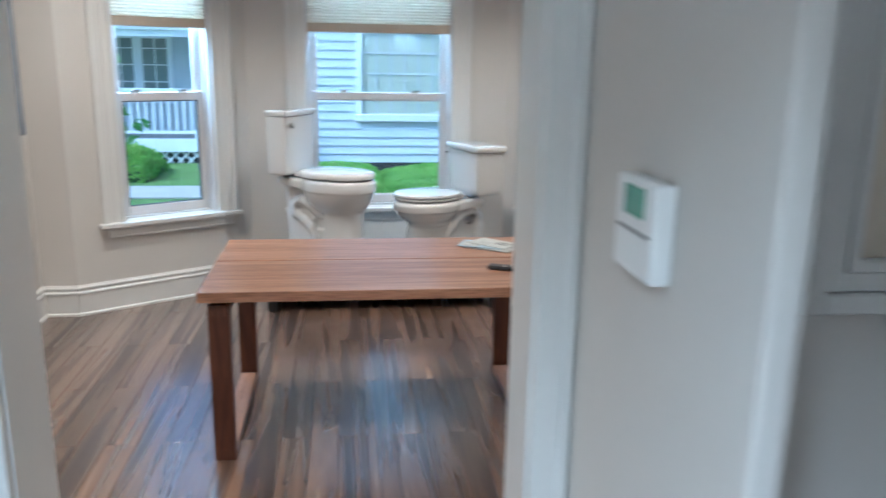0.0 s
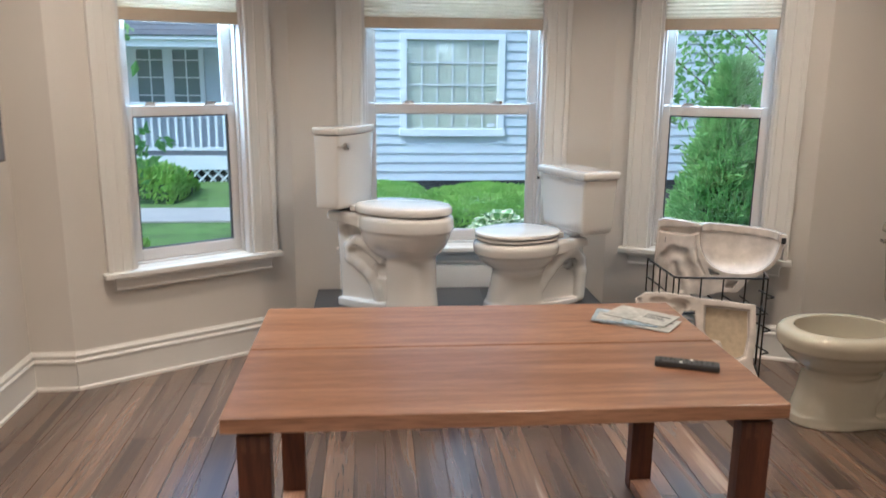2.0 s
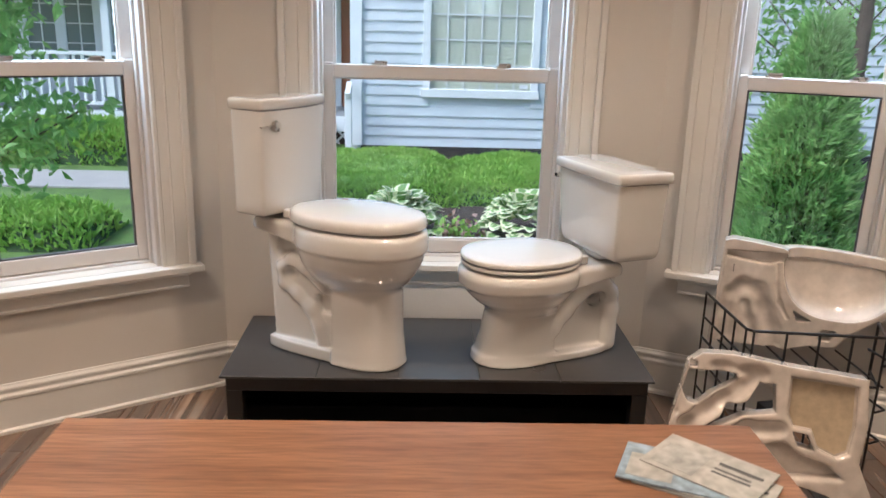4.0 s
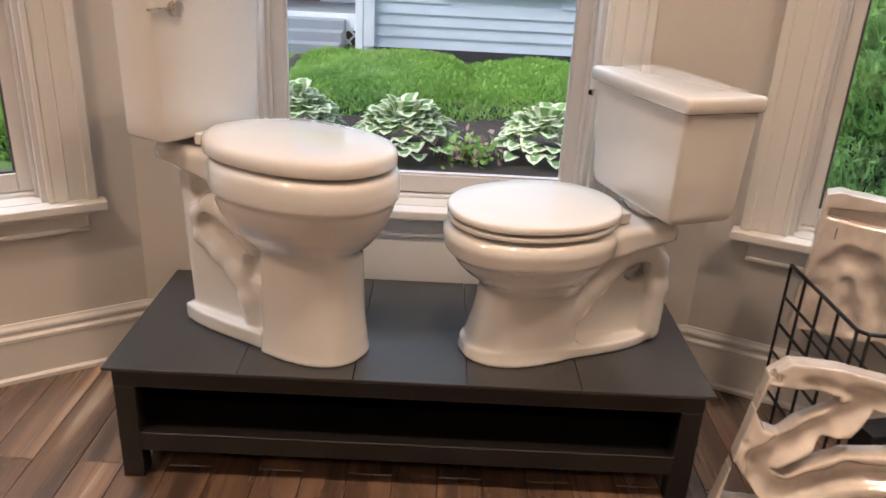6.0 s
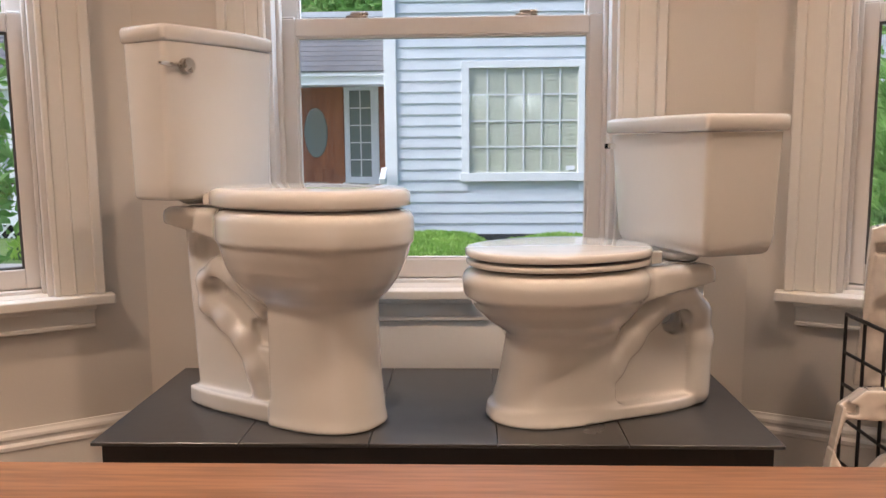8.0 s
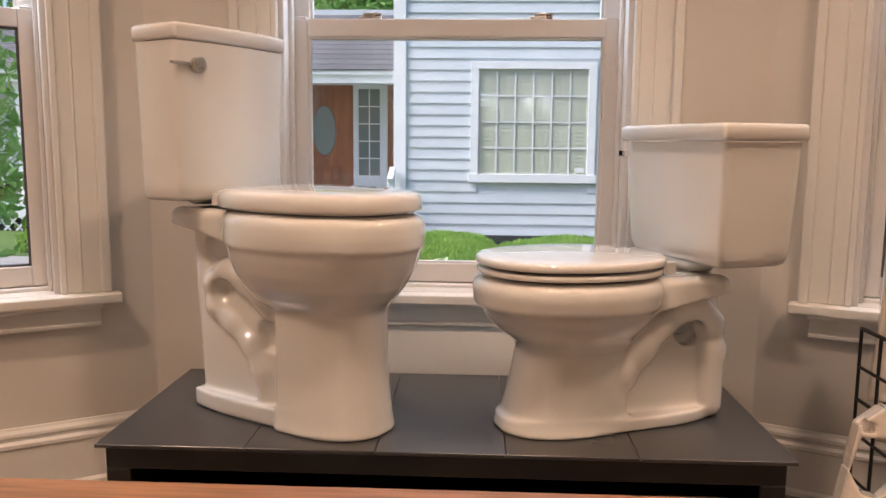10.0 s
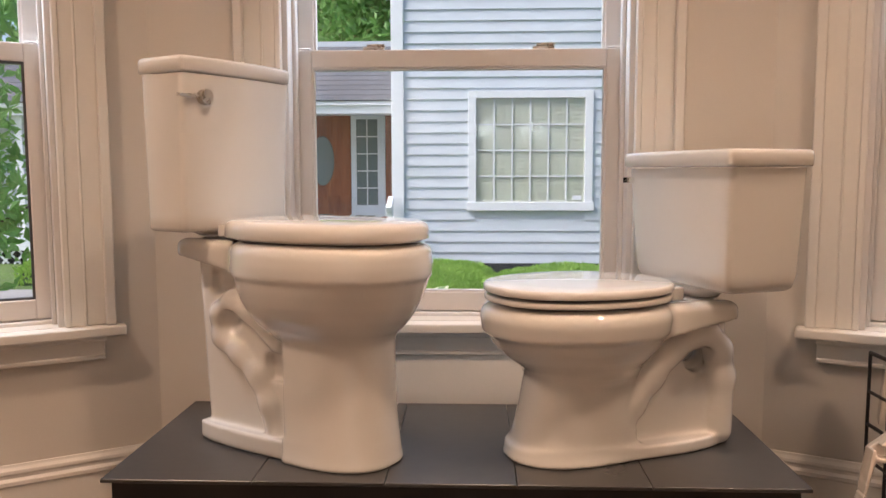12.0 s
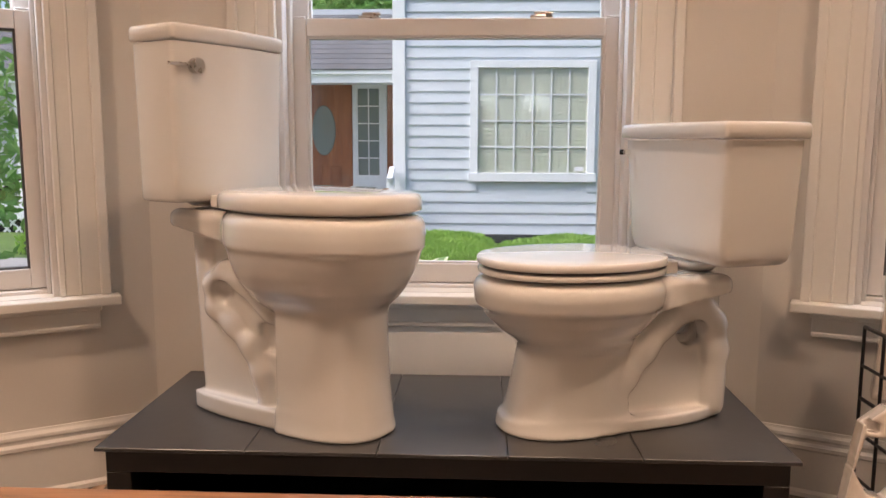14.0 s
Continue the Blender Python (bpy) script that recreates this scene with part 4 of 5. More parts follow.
def upright_half(label, m):
    """A toilet sawn lengthwise: clay relief of the passage beside a deep glazed half bowl."""
    panel = [(0, 0), (0.012, 0.2), (0.02, 0.405), (0.05, 0.416), (0.15, 0.408), (0.27, 0.392), (0.3, 0.3), (0.27, 0.2), (0.31, 0.12), (0.56, 0.15), (0.5, 0.1), (0.45, 0.036), (0.36, 0.03), (0.28, 0)]
    loop = [(0.06, 0.03), (0.058, 0.13), (0.068, 0.2), (0.105, 0.24), (0.16, 0.228), (0.19, 0.16), (0.225, 0.08), (0.235, 0.02)]
    inner = [(0.12, 0.165), (0.14, 0.1), (0.165, 0.03)]
    seam = [(0.216, 0.345), (0.224, 0.25), (0.24, 0.185), (0.275, 0.128)]

    def shell_of(X, Y, Z, g):
        r = ((np.abs(X - 0.438) / (0.222 + g)) ** 2.5 + (np.abs(Y) / (0.142 + g)) ** 2.5 + (np.abs(Z - 0.385) / (0.262 + g)) ** 2.5) ** 0.4
        return (r - 1) * 0.14

    def f(X, Y, Z):
        d = np.maximum(spoly(X, Z, panel) + 0.004, np.abs(Y - 0.031) - 0.027) - 0.004
        edge = 0.392 - 0.06 * np.maximum(X - 0.25, 0)
        d = smin(d, np.maximum(shell_of(X, Y, Z, 0.0), Z - edge), 0.008)
        d = cut_out(d, shell_of(X, Y, Z, -0.02), 0.008)
        rim_bar = np.maximum(np.maximum(shell_of(X, Y, Z, 0.008), -shell_of(X, Y, Z, -0.03)), np.abs(Z - edge + 0.02) - 0.02)
        d = smin(d, rim_bar, 0.006)
        d = cut_out(d, stube(X, Y, Z, [(u, -0.008, w) for u, w in loop], 0.027), 0.014)
        d = cut_out(d, stube(X, Y, Z, [(u, -0.006, w) for u, w in inner], 0.017), 0.01)
        d = cut_out(d, np.maximum(spoly(X, Z, [(0.034, 0.366), (0.24, 0.378), (0.24, 0.35), (0.19, 0.33), (0.12, 0.335), (0.034, 0.345)]), Y - 0.022), 0.01)
        d = cut_out(d, stube(X, Y, Z, [(u, 0.0, w) for u, w in seam], 0.007), 0.003)
        d = cut_out(d, stube(X, Y, Z, [(0.014, 0.0, 0.02), (0.03, 0.0, 0.36)], 0.004), 0.002)
        d = cut_out(d, np.maximum(spoly(X, Z, [(0.385, 0.06), (0.43, 0.06), (0.45, 0.1), (0.4, 0.1)]), Y - 0.05), 0.005)
        return np.maximum(d, -Y)

    t = thing("sectioned_toilet", label, "toilet cutaway", m=m, group="sectioned toilets")
    mesh_part("shell", surface(f, (-0.015, -0.012, -0.01), (0.69, 0.17, 0.43), 0.0042), CUTGLAZE, t)
    part("bumper", boxes((0.642, 0.664, -0.006, 0.014, 0.318, 0.352), bevel=0.004, seg=2), BLACKPLASTIC, t, "small black rubber bumper")
    part("pencil_mark", boxes((0.062, 0.065, -0.001, 0.002, 0.285, 0.318)), DARKGREY, t, "dark pencil mark")
    return t


def half_pose(x, y, z, heading, lean=0.0, roll=0.0):
    return pose(x, y, z, 0, 0, heading) @ pose(0, 0, 0, lean, roll, 0)


upright_half("sawn half of a white toilet in the wire rack", half_pose(1.064, 4.68, 0.367, -22))
leaning_half("sawn half of a tall white toilet leaning against the wire rack", half_pose(0.706, 4.215, 0.0135, -14, -10) @ Matrix.Diagonal((1, 1, 0.955, 1)))

rack = thing("wire_rack", "black wire basket rack on the floor holding a sectioned toilet", "wire rack")
RX0, RX1, RY0 = 1.06, 1.52, 4.27
corners = [(1.056, 4.72), (RX0, 4.335), (RX0 + 0.02, 4.315), (RX1, RY0), (RX1 + 0.05, RY0 + 0.14)]
for z, r in ((0.545, 0.0055), (0.445, 0.0045), (0.36, 0.005), (0.27, 0.0045), (0.15, 0.0045), (0.03, 0.0055)):
    bm = bmesh.new()
    for a, b in list(zip(corners, corners[1:]))[:None if z in (0.545, 0.36, 0.03) else 1]:
        rod(bm, (*a, z), (*b, z), r, 8)
    part("rail", bm, BLACKWIRE, rack)
for a, b in zip(corners, corners[1:]):
    n = max(1, round(math.dist(a, b) / 0.11))
    for i in range(n):
        k = i / n
        p = (a[0] + (b[0] - a[0]) * k, a[1] + (b[1] - a[1]) * k)
        part("upright", rod(bmesh.new(), (*p, 0.0), (*p, 0.545), 0.0045, 8), BLACKWIRE, rack)
part("upright", rod(bmesh.new(), (*corners[-1], 0.0), (*corners[-1], 0.545), 0.0055, 8), BLACKWIRE, rack)
for i in range(6):
    x = RX0 + 0.05 + i * 0.085
    part("shelf_wire", rod(bmesh.new(), (x, 4.315 - 0.1 * (x - RX0), 0.362), (x, 4.79 - 0.42 * (x - RX0), 0.362), 0.004, 6), BLACKWIRE, rack)
for z in (0.15, 0.27, 0.445):
    bm = bmesh.new()
    rod(bm, (RX1, RY0 - 0.01, z), (RX1 + 0.045, RY0 + 0.01, z), 0.0045, 8)
    rod(bm, (RX1 + 0.045, RY0 + 0.01, z), (RX1 + 0.03, RY0 + 0.14, z), 0.0045, 8)
    part("hook_wire", bm, BLACKWIRE, rack)

parcel = thing("small_box", "small black carton with pale printed bars on the floor", "box", m=pose(1.27, 4.45, 0, 0, 0, 12))
part("carton", boxes((-0.06, 0.06, -0.04, 0.04, 0, 0.2), bevel=0.002), BLACKPLASTIC, parcel)
part("printed_bar", boxes((-0.04, -0.022, -0.0412, -0.04, 0.06, 0.15), (-0.012, 0.004, -0.0412, -0.04, 0.06, 0.15), (0.016, 0.034, -0.0412, -0.04, 0.06, 0.15)), WHITEPLASTIC, parcel)


# ---- outdoors ----
GROUND = -0.42
gm = bpy.data.meshes.new("ground")
gm.from_pydata([(-150, -150, GROUND), (150, -150, GROUND), (150, 200, GROUND), (-150, 200, GROUND)], [], [(0, 1, 2, 3)])
gm.materials.append(LAWN)
tagged(new("ground", gm), "green lawn around the house", "lawn", kind="structure")
tagged(part("mulch_bed", boxes((-2.0, 7.0, 6.2, 13.6, GROUND, GROUND + 0.02)), MULCH), "dark mulch bed in front of the neighbouring house", "mulch bed", kind="structure")
tagged(part("path", boxes((-14, -2.2, 10.9, 11.9, GROUND, GROUND + 0.03), bevel=0.006), CONCRETE), "pale concrete garden path", "path", kind="structure")

HY = 13.75
house = thing("neighbouring_house", "two-storey house with blue-grey clapboard siding and white trim", "house")
HX0, HX1 = -0.965, 9.0
WX0, WX1, WZ0, WZ1 = 0.06, 1.56, 0.59, 2.02
part("wall", boxes((HX0, HX1, HY + 0.05, HY + 0.25, GROUND, 7.0)), SIDING, house)
part("foundation", boxes((HX0, HX1, HY + 0.0, HY + 0.05, GROUND, -0.27)), DARKGAP, house, "shaded foundation strip")
part("corner_board", boxes((HX0 - 0.15, HX0 + 0.02, HY - 0.02, HY + 0.2, -0.27, 7.0), bevel=0.004), EXTWHITE, house, "white corner board")
board = None
step = 0.152
for i in range(30):
    z = -0.27 + i * step
    segs = [(HX0 + 0.02, HX1)]
    if z + step > WZ0 - 0.12 and z < WZ1 + 0.12:
        segs = [(HX0 + 0.02, WX0 - 0.02), (WX1 + 0.02, HX1)]
    for a, b in segs:
        prof = [(0.048, 0), (0.02, 0), (0.045, step + 0.01), (0.05, step + 0.01)]
        part("clapboard", extrude_profile(prof, b - a, Matrix.Translation((a, HY, z))), SIDING, house)
hw = part("house_window", boxes((WX0 - 0.11, WX0, HY - 0.01, HY + 0.06, WZ0 - 0.1, WZ1 + 0.1), (WX1, WX1 + 0.11, HY - 0.01, HY + 0.06, WZ0 - 0.1, WZ1 + 0.1), (WX0, WX1, HY - 0.01, HY + 0.06, WZ1, WZ1 + 0.1), (WX0 - 0.13, WX1 + 0.13, HY - 0.03, HY + 0.06, WZ0 - 0.12, WZ0), bevel=0.004), EXTWHITE, house, "white framed window with a grid of panes")
part("blind", boxes(*[(WX0, WX1, HY + 0.044 + 0.003 * (k % 2), HY + 0.0495, WZ0 + k * 0.0286, WZ0 + (k + 1) * 0.0286) for k in range(50)]), BLIND, hw, "closed pale blind")
part("pane", boxes((WX0, WX1, HY + 0.036, HY + 0.038, WZ0, WZ1)), GLASS, hw).visible_shadow = False
for i in range(1, 6):
    x = WX0 + (WX1 - WX0) * i / 6
    part("muntin", boxes((x - 0.009, x + 0.009, HY + 0.026, HY + 0.036, WZ0, WZ1)), EXTWHITE, hw)
for i in range(1, 4):
    z = WZ0 + (WZ1 - WZ0) * i / 4
    part("muntin", boxes((WX0, WX1, HY + 0.0255, HY + 0.0355, z - 0.009, z + 0.009)), EXTWHITE, hw)
part("sticker", boxes((WX1 - 0.16, WX1 - 0.04, HY + 0.02, HY + 0.026, WZ0 + 0.03, WZ0 + 0.09)), EXTWHITE, hw)

# the recessed porch beside it
PY, EY = 16.2, 14.7
part("porch_wall", boxes((-12, HX0 - 0.15, PY, PY + 0.2, GROUND, 3.2)), SIDING, house)
part("porch_side_wall", boxes((HX0 - 0.148, HX0 - 0.05, HY + 0.2, PY, GROUND, 3.2)), SIDING, house)
part("porch_deck", boxes((-12, HX0 - 0.15, EY, PY, -0.02, 0.05), bevel=0.004), DECK, house, "grey porch deck")
part("deck_fascia", boxes((-12, HX0 - 0.15, EY - 0.02, EY, -0.2, 0.045)), EXTWHITE, house)
part("porch_void", boxes((-12, HX0 - 0.15, EY + 0.1, EY + 0.12, GROUND, -0.02)), DARKGAP, house, "shaded space under the porch")
for k in range(44):
    x = -9.5 + k * 0.19
    for s in (-1, 1):
        bm = boxes((-0.2, 0.2, -0.004, 0.004, -0.017, 0.017))
        part("lattice_slat", bm, EXTWHITE, house, m=pose(x, EY + 0.03 + 0.01 * s, -0.27, 0, s * 45, 0))
part("porch_eave", boxes((-12, HX0 - 0.15, EY - 0.12, EY, 1.88, 2.02), (-12, HX0 - 0.15, EY - 0.18, EY - 0.1, 2.0, 2.06), bevel=0.004), EXTWHITE, house, "white eave and gutter")
part("porch_ceiling", boxes((-12, HX0 - 0.15, EY, PY, 1.96, 2.02)), EXTWHITE, house)
rise = math.atan2(2.2, 3.6)
for k in range(13):
    y, z = EY - 0.2 + k * 0.17 * math.cos(rise), 2.06 + k * 0.17 * math.sin(rise)
    bm = boxes((-12, HX0 - 0.15, 0, 0.2, 0, 0.018))
    part("shingle_course", bm, SHINGLE, house, m=pose(0, y, z, math.degrees(rise) - 2, 0, 0))
for x in (-2.95, -5.0, -7.0):
    part("porch_column", boxes((x - 0.06, x + 0.06, EY + 0.02, EY + 0.14, 0.05, 1.88), (x - 0.08, x + 0.08, EY, EY + 0.16, 0.05, 0.17), (x - 0.08, x + 0.08, EY, EY + 0.16, 1.77, 1.88), bevel=0.004), EXTWHITE, house, "square white porch column")
DX = -2.93                                    # hinge side of the entry door
d = part("entry_door", boxes((DX, DX + 0.86, PY - 0.05, PY, 0.05, 1.96), bevel=0.004), EXTDOOR, house, "orange stained wooden entry door")
part("oval_light", loft([(egg(0, 0.2, 0.2, 0.42, 2, 32), 0), (egg(0, 0.19, 0.19, 0.41, 2, 32), 0.02)]), EXTGLASS, d, "oval glass light", m=pose(DX + 0.38, PY - 0.05, 1.2, 90, 0, 0))
part("door_panel", boxes((DX + 0.15, DX + 0.35, PY - 0.062, PY - 0.05, 0.2, 0.6), (DX + 0.47, DX + 0.67, PY - 0.062, PY - 0.05, 0.2, 0.6), bevel=0.004), EXTDOOR, d)
SX = DX + 0.87
sl = part("sidelight", boxes((SX, SX + 0.09, PY - 0.06, PY, 0.05, 1.96), (SX + 0.45, SX + 0.58, PY - 0.06, PY, 0.05, 1.96), (SX + 0.09, SX + 0.45, PY - 0.06, PY, 0.05, 0.45), (SX + 0.09, SX + 0.45, PY - 0.06, PY, 1.9, 1.96), bevel=0.004), EXTWHITE, house, "white sidelight with small panes")
part("pane", boxes((SX + 0.09, SX + 0.45, PY - 0.03, PY - 0.02, 0.45, 1.9)), EXTGLASS, sl)
for z in (0.74, 1.03, 1.32, 1.61):
    part("muntin", boxes((SX + 0.09, SX + 0.45, PY - 0.04, PY - 0.03, z - 0.01, z + 0.01)), EXTWHITE, sl)
part("muntin", boxes((SX + 0.26, SX + 0.28, PY - 0.041, PY - 0.031, 0.45, 1.9)), EXTWHITE, sl)
part("door_casing", boxes((SX + 0.585, SX + 0.75, PY - 0.05, PY, 0.05, 1.96), bevel=0.004), EXTDOOR, house, "orange stained wooden casing beside the sidelight")
for x in (-7.3, -6.64, -5.98, -5.32, -4.66, -4.0):
    pw = part("porch_window", boxes((x - 0.33, x - 0.24, PY - 0.06, PY, 0.6, 1.96), (x + 0.24, x + 0.33, PY - 0.06, PY, 0.6, 1.96), (x - 0.24, x + 0.24, PY - 0.06, PY, 1.87, 1.96), (x - 0.24, x + 0.24, PY - 0.06, PY, 0.6, 0.7), bevel=0.004), EXTWHITE, house, "white porch window with small panes")
    part("pane", boxes((x - 0.24, x + 0.24, PY - 0.03, PY - 0.02, 0.7, 1.87)), EXTGLASS, pw)
    part("muntin", boxes((x - 0.012, x + 0.012, PY - 0.04, PY - 0.03, 0.7, 1.87)), EXTWHITE, pw)
    for z in (1.03, 1.36, 1.68):
        part("muntin", boxes((x - 0.24, x + 0.24, PY - 0.041, PY - 0.031, z - 0.01, z + 0.01)), EXTWHITE, pw)
rail = thing("porch_railing", "white porch railing with square balusters", "railing")
part("top_rail", boxes((-11, -2.95, EY + 0.03, EY + 0.11, 0.9, 0.96), bevel=0.004), EXTWHITE, rail)
part("bottom_rail", boxes((-11, -2.95, EY + 0.04, EY + 0.1, 0.13, 0.18), bevel=0.004), EXTWHITE, rail)
for k in range(58):
    x = -10.9 + k * 0.137
    part("baluster", boxes((x - 0.02, x + 0.02, EY + 0.05, EY + 0.09, 0.18, 0.9)), EXTWHITE, rail)
stair = thing("stair_rail", "white sloping stair handrail beside the porch steps", "railing")
part("post", boxes((-1.17, -1.07, 13.4, 13.5, GROUND, 0.55), bevel=0.006), EXTWHITE, stair)
bm = boxes((-0.04, 0.04, 0, 0.36, -0.035, 0.035), bevel=0.006)
part("handrail", bm, EXTWHITE, stair, m=pose(-1.12, 13.35, 0.5, 24, 0, 0))
steps = thing("porch_steps", "grey painted steps up to the porch", "steps")
for k in range(3):
    part("tread", boxes((-2.85, -1.45, EY - 0.3 * (3 - k), EY - 0.3 * (2 - k) - 0.001, GROUND, -0.42 + 0.13 * (k + 1)), bevel=0.004), DECK, steps)


def leaves(name, pts, dirs, size, mat, parent, width=0.45, seed=1):
    """Many small pointed leaves at pts that point along dirs, as one mesh."""
    rng = np.random.default_rng(seed)
    n = len(pts)
    d = dirs / np.linalg.norm(dirs, axis=1)[:, None]
    side = np.cross(d, rng.normal(size=(n, 3)))
    side /= np.linalg.norm(side, axis=1)[:, None]
    up = np.cross(side, d)
    s = (size * rng.uniform(0.6, 1.3, n))[:, None]
    a, c = pts, pts + d * s - up * s * 0.15
    b1, b2 = pts + d * s * 0.5 + side * s * width / 2 + up * s * 0.05, pts + d * s * 0.5 - side * s * width / 2 + up * s * 0.05
    v = np.stack([a, b1, c, b2], 1).reshape(-1, 3)
    me = bpy.data.meshes.new(name)
    me.from_pydata(v.tolist(), [], (np.arange(n)[:, None] * 4 + np.arange(4)).tolist())
    me.materials.append(mat)
    ob = new(name, me)
    if parent:
        ob.parent = parent
    return ob


def arborvitae(x, y, height, radius, label, seed, spray=5200):
    """A cone of upright flat sprays round a trunk, with an uneven outline."""
    rng = np.random.default_rng(seed)
    t = thing("arborvitae", label, "tree", m=pose(x, y, GROUND), group="arborvitae trees")
    part("trunk", loft([(egg(0, r, r, r, 2, 10), z) for z, r in ((0, 0.06), (height * 0.5, 0.04), (height * 0.95, 0.01))]), BARK, t)
    # added solid cone, coloured as the shade seen between the sprays
    part("inner_twigs", loft([(egg(0, r, r, r, 2, 14), z) for z, r in ((0.02, radius * 0.4), (height * 0.4, radius * 0.5), (height * 0.75, radius * 0.22), (height * 0.95, 0.02))]), SHADED_CORE, t, "solid core coloured dark for the shade between sprays")
    pts, dirs = [], []
    for _ in range(int(spray / 22)):
        h = rng.uniform(0.03, 1.0) ** 0.9
        ang = rng.uniform(0, 2 * math.pi)
        lump = 0.82 + 0.25 * noise.noise(Vector((3 * math.cos(ang), 3 * math.sin(ang), h * 7 + seed)))
        prof = (min(1, (1 - h) * 1.25) ** 0.9 + 0.02) * (0.75 + 0.25 * min(1, h * 6))
        r = radius * prof * lump * rng.uniform(0.72, 1.08)
        c = np.array((r * math.cos(ang), r * math.sin(ang), h * height))
        out = np.array((math.cos(ang), math.sin(ang), rng.uniform(0.5, 1.8)))
        n = 22
        k = rng.uniform(0, 1, (n, 1))
        fan = rng.normal(0, 0.024, (n, 3)) + out * (k - 0.7) * 0.2
        pts.append(c + fan)
        dirs.append(out + rng.normal(0, 0.5, (n, 3)))
    ob = leaves("foliage", np.concatenate(pts), np.concatenate(dirs), 0.085, ARBOR, t, 0.26, seed)
    return t


arborvitae(2.52, 7.05, 1.98, 0.5, "dense green arborvitae with a pointed top outside the window", 3, 42000)
arborvitae(3.7, 7.3, 1.5, 0.5, "dense green arborvitae beside another", 4, 20000)


def branch_tree(x, y, height, spread, label, seed, count):
    rng = np.random.default_rng(seed)
    t = thing("leafy_tree", label, "tree", m=pose(x, y, GROUND))
    part("trunk", loft([(egg(0, r, r, r, 2, 12), z) for z, r in ((0, 0.023 * height), (height * 0.4, 0.016 * height), (height * 0.8, 0.006 * height))]), BARK, t)
    pts, dirs = [], []
    for i in range(26):
        ang, h = rng.uniform(0, 6.28), rng.uniform(0.3, 1.0)
        tip = np.array((math.cos(ang) * spread * rng.uniform(0.5, 1), math.sin(ang) * spread * rng.uniform(0.5, 1), height * h))
        root = np.array((0, 0, height * max(0.25, h - 0.25)))
        part("limb", rod(bmesh.new(), root, tip, 0.0018 * height, 6), BARK, t)
        n = count // 26
        k = rng.uniform(0.35, 1.05, (n, 1))
        pts.append(root + (tip - root) * k + rng.normal(0, spread * 0.13, (n, 3)))
        dirs.append(rng.normal(0, 1, (n, 3)) - (0, 0, 0.4))
    leaves("crown", np.concatenate(pts), np.concatenate(dirs), 0.1 if height < 4 else 0.11 if height < 6 else 0.26, TREELEAF, t, 0.5, seed)
    return t


branch_tree(-2.98, 6.9, 3.7, 0.85, "slender leafy green tree beside the window", 5, 5200)
branch_tree(4.4, 10.0, 4.6, 1.6, "light green leafy tree with drooping branches", 8, 5200)
branch_tree(-4.3, 25.0, 8.5, 4.2, "tall leafy green tree behind the porch roof", 9, 22000)
branch_tree(-10.5, 24.0, 9.0, 4.5, "tall leafy green tree in the distance", 10, 6000)


def mound(name, label, category, x0, x1, y0, y1, top, mat, seed, n, size, width=0.25):
    """A low clipped mass of fine upright shoots."""
    rng = np.random.default_rng(seed)
    t = thing(name, label, category)
    x, y = rng.uniform(x0, x1, n), rng.uniform(y0, y1, n)
    u, v = (x - x0) / (x1 - x0) * 2 - 1, (y - y0) / (y1 - y0) * 2 - 1
    h = (1 - np.abs(u) ** 6) * (1 - np.abs(v) ** 4)
    lump = np.array([noise.noise(Vector((a * 1.3, b * 1.3, seed))) for a, b in zip(x, y)])
    z = GROUND + (top - GROUND) * np.clip(h, 0, 1) ** 0.5 * (0.9 + 0.22 * lump) - rng.uniform(0, 0.12, n)
    leaves("shoots", np.stack([x, y, z], 1), np.stack([rng.normal(0, 0.7, n), rng.normal(-0.3, 0.7, n), np.ones(n)], 1), size, mat, t, width, seed)
    # filler under the shoots; its dark colour is the shade in the gaps
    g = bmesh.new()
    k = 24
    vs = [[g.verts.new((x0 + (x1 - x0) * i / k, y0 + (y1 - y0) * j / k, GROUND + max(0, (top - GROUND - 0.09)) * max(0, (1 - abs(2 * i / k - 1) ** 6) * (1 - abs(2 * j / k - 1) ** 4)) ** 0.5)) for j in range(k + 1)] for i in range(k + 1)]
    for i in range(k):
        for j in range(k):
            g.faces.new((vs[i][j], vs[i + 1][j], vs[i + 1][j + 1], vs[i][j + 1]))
    part("inner_mass", g, SHADED_CORE, t, smooth=True)
    return t


mound("low_hedge", "low bright green spreading hedge below the house wall", "hedge", -1.7, 0.35, 10.2, 12.8, -0.06, HEDGE, 21, 42000, 0.06, 0.4)
mound("low_hedge", "low bright green spreading hedge below the house wall", "hedge", 0.2, 3.6, 10.3, 12.8, -0.10, HEDGE, 22, 52000, 0.06, 0.4)
mound("shrub", "rounded green shrub below the porch railing", "shrub", -5.8, -3.4, 12.4, 13.9, 0.12, HEDGE, 23, 9000, 0.12, 0.4)
mound("shrub", "rounded green shrub beside the path", "shrub", -4.3, -2.9, 8.3, 9.3, -0.12, HEDGE, 24, 3000, 0.1, 0.4)


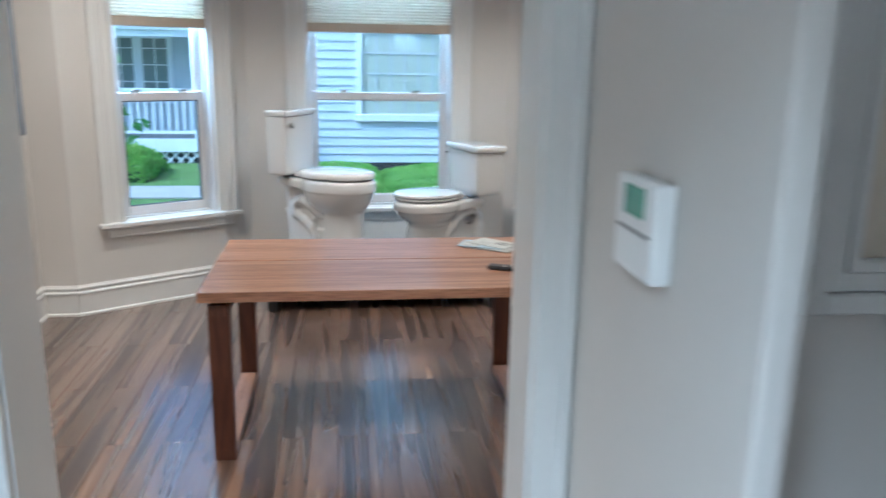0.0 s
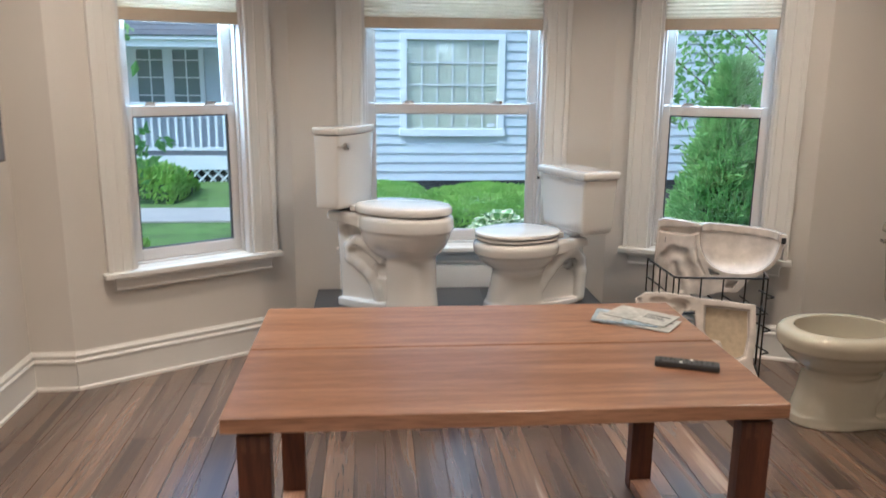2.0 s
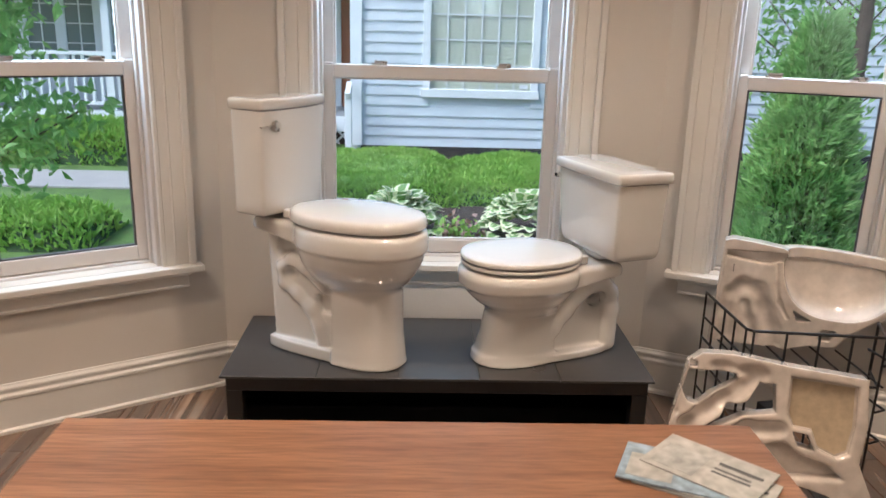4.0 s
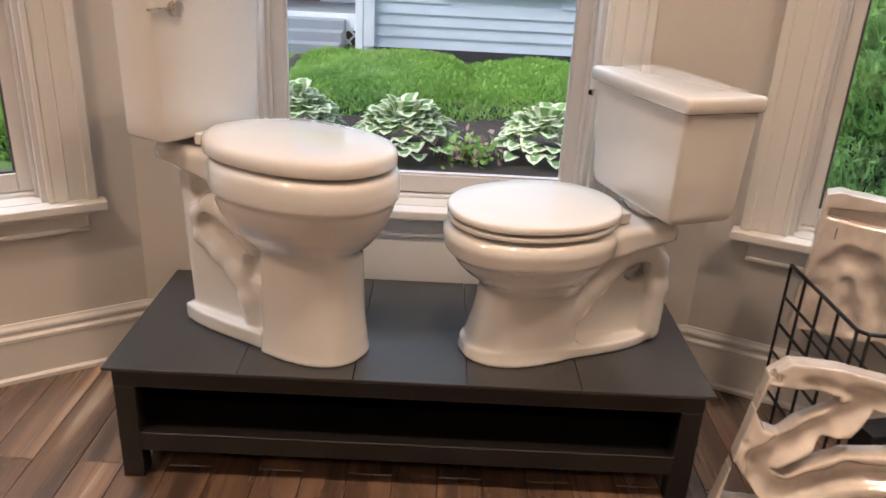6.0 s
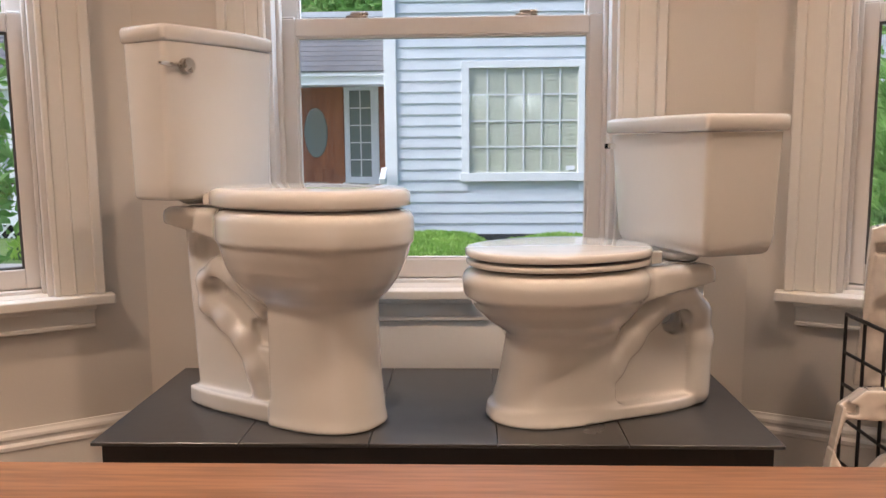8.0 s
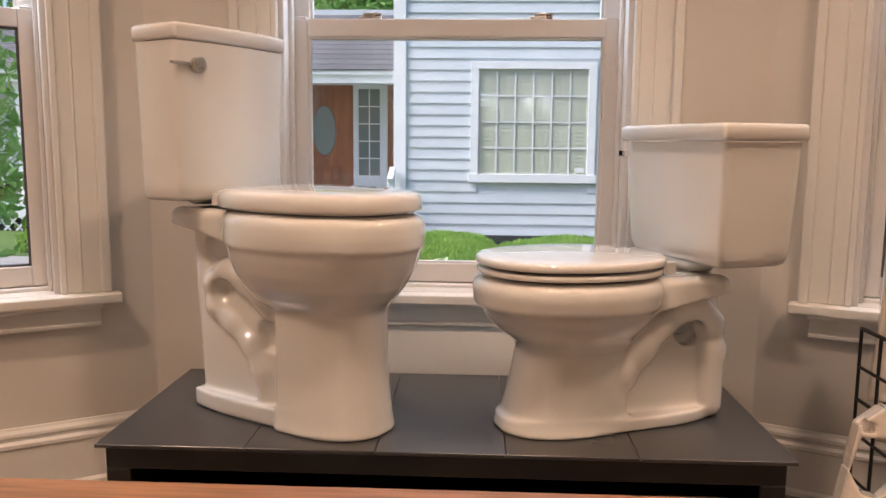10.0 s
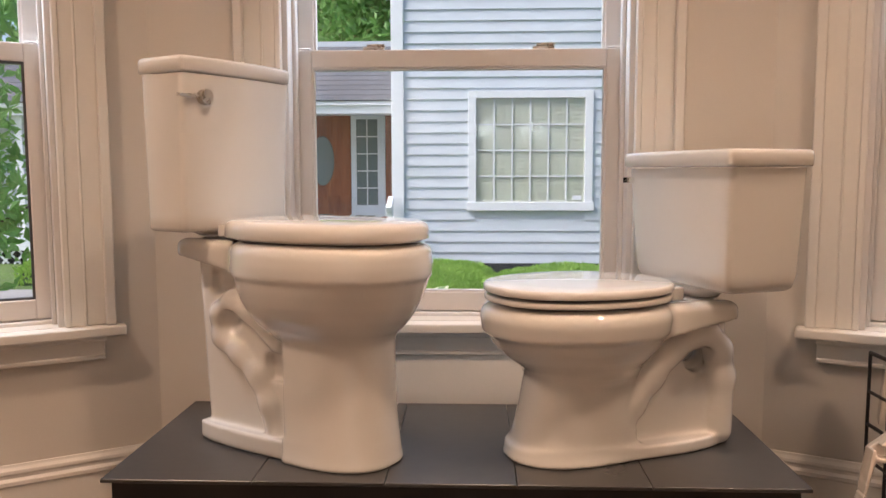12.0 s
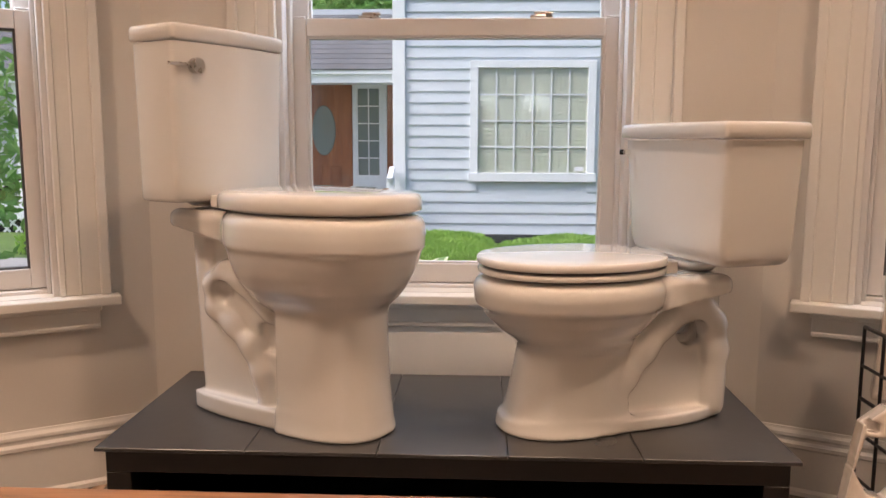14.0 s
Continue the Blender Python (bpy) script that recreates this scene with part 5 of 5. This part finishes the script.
def hosta_leaf():
    """A broad cupped leaf: green heart, cream margin."""
    bm = bmesh.new()
    n = 7
    rows = []
    for i in range(n + 1):
        t = i / n
        w = 0.66 * math.sin(math.pi * t ** 0.9) ** 0.6 * (1 - 0.2 * t)
        z = 0.32 * math.sin(t * 2.4) - 0.28 * t * t
        rows.append([bm.verts.new((t, s * w * k, z + 0.10 * k * w - 0.05 * t * k)) for s, k in ((-1, 1), (-1, 0.52), (1, 0), (1, 0.52), (1, 1))])
    for i, (a, b) in enumerate(zip(rows, rows[1:])):
        for j in range(4):
            if len({v.co.to_tuple(5) for v in (a[j], a[j + 1], b[j + 1], b[j])}) < 3:
                continue
            f = bm.faces.new((a[j], a[j + 1], b[j + 1], b[j]))
            f.material_index = 1 if j in (0, 3) or i == n - 1 else 0
            f.smooth = True
    bmesh.ops.remove_doubles(bm, verts=bm.verts, dist=1e-5)
    me = bpy.data.meshes.new("leaf")
    bm.to_mesh(me)
    bm.free()
    me.materials.append(HOSTA_G)
    me.materials.append(HOSTA_C)
    return me


LEAF = hosta_leaf()


def hosta(x, y, r, h, seed):
    rng = random.Random(seed)
    t = thing("hosta_plant", "clump of hosta with green leaves edged in cream", "hosta", m=pose(x, y, GROUND), group="hosta plants")
    for i in range(160):
        k = math.sqrt((i + 0.5) / 160)
        ang = i * 2.39996 + rng.uniform(-0.2, 0.2)
        tilt = 62 - 58 * k + rng.uniform(-16, 16)
        size = r * rng.uniform(0.23, 0.34)
        d = r * 0.8 * k
        z = h * (1 - 0.8 * k ** 2.4) * rng.uniform(0.75, 1.05) + 0.03
        ob = new("leaf", LEAF)
        ob.parent = t
        ob.matrix_basis = pose(d * math.cos(ang), d * math.sin(ang), z, 0, 0, math.degrees(ang)) @ pose(0, 0, 0, rng.uniform(-15, 15), -tilt, 0) @ Matrix.Diagonal((size, size, size, 1))
    return t


hosta(-0.27, 9.0, 0.46, 0.36, 1)
hosta(0.92, 9.05, 0.44, 0.34, 2)
hosta(-1.22, 9.35, 0.42, 0.36, 3)
small = thing("small_heuchera", "small pinkish perennial clump in the mulch", "plant", m=pose(0.3, 8.75, GROUND))
rg = np.random.default_rng(7)
pp = rg.normal(0, 0.11, (260, 3)) * (1, 1, 0.6) + (0, 0, 0.12)
leaves("foliage", pp[:170], rg.normal(0, 1, (170, 3)) + (0, 0, 0.6), 0.06, HEDGE, small, 0.8, 7)
leaves("pale_leaves", pp[170:], rg.normal(0, 1, (90, 3)) + (0, 0, 0.6), 0.07, material("pinkish_leaf", (0.42, 0.27, 0.22), 0.6, vary=0.3), small, 0.8, 8)

# ---- floor planks ----
PW, PL = 0.1215, 1.2
rngp = random.Random(4)
PLANK_MESHES = {}


def plank_mesh(w, l):
    key = (round(w, 3), round(l, 3))
    if key not in PLANK_MESHES:
        bm = boxes((-w / 2 + 0.0009, w / 2 - 0.0009, -l / 2 + 0.0009, l / 2 - 0.0009, -0.008, 0.0), bevel=0.0012)
        me = bpy.data.meshes.new("plank")
        bm.to_mesh(me)
        bm.free()
        me.materials.append(PLANK)
        PLANK_MESHES[key] = me
    return PLANK_MESHES[key]


hallway = bmesh.new()
cols = int((WR - WL) / PW) + 2
for i in range(cols):
    x = -0.039 - PW / 2 + PW * (i - 17)
    if x < WL - 0.06 or x > WR + 0.06:
        continue
    shift = 0.6 if i % 2 else 0.0
    for j in range(-3, 9):
        y0 = 2.605 + shift + (j - 4) * PL
        y = y0 + PL / 2
        y1 = min(y0 + PL, 5.02 if AL[0] < x < AR[0] else 4.4)
        y0 = max(y0, -2.2)
        if y1 - y0 < 0.05 or (y0 < 0 and x < -1.6):
            continue
        y = (y0 + y1) / 2
        if y > 0.3:
            ob = new("plank", plank_mesh(PW, y1 - y0))
            ob.parent = sub
            ob.matrix_basis = pose(x, y, 0)
        else:
            box(hallway, x - PW / 2 + 0.0009, x + PW / 2 - 0.0009, y0 + 0.0009, y1 - 0.0009, -0.008, 0.0)
hp = part("hall_planks", hallway, PLANK, sub)
hp["kind"] = "stuff"
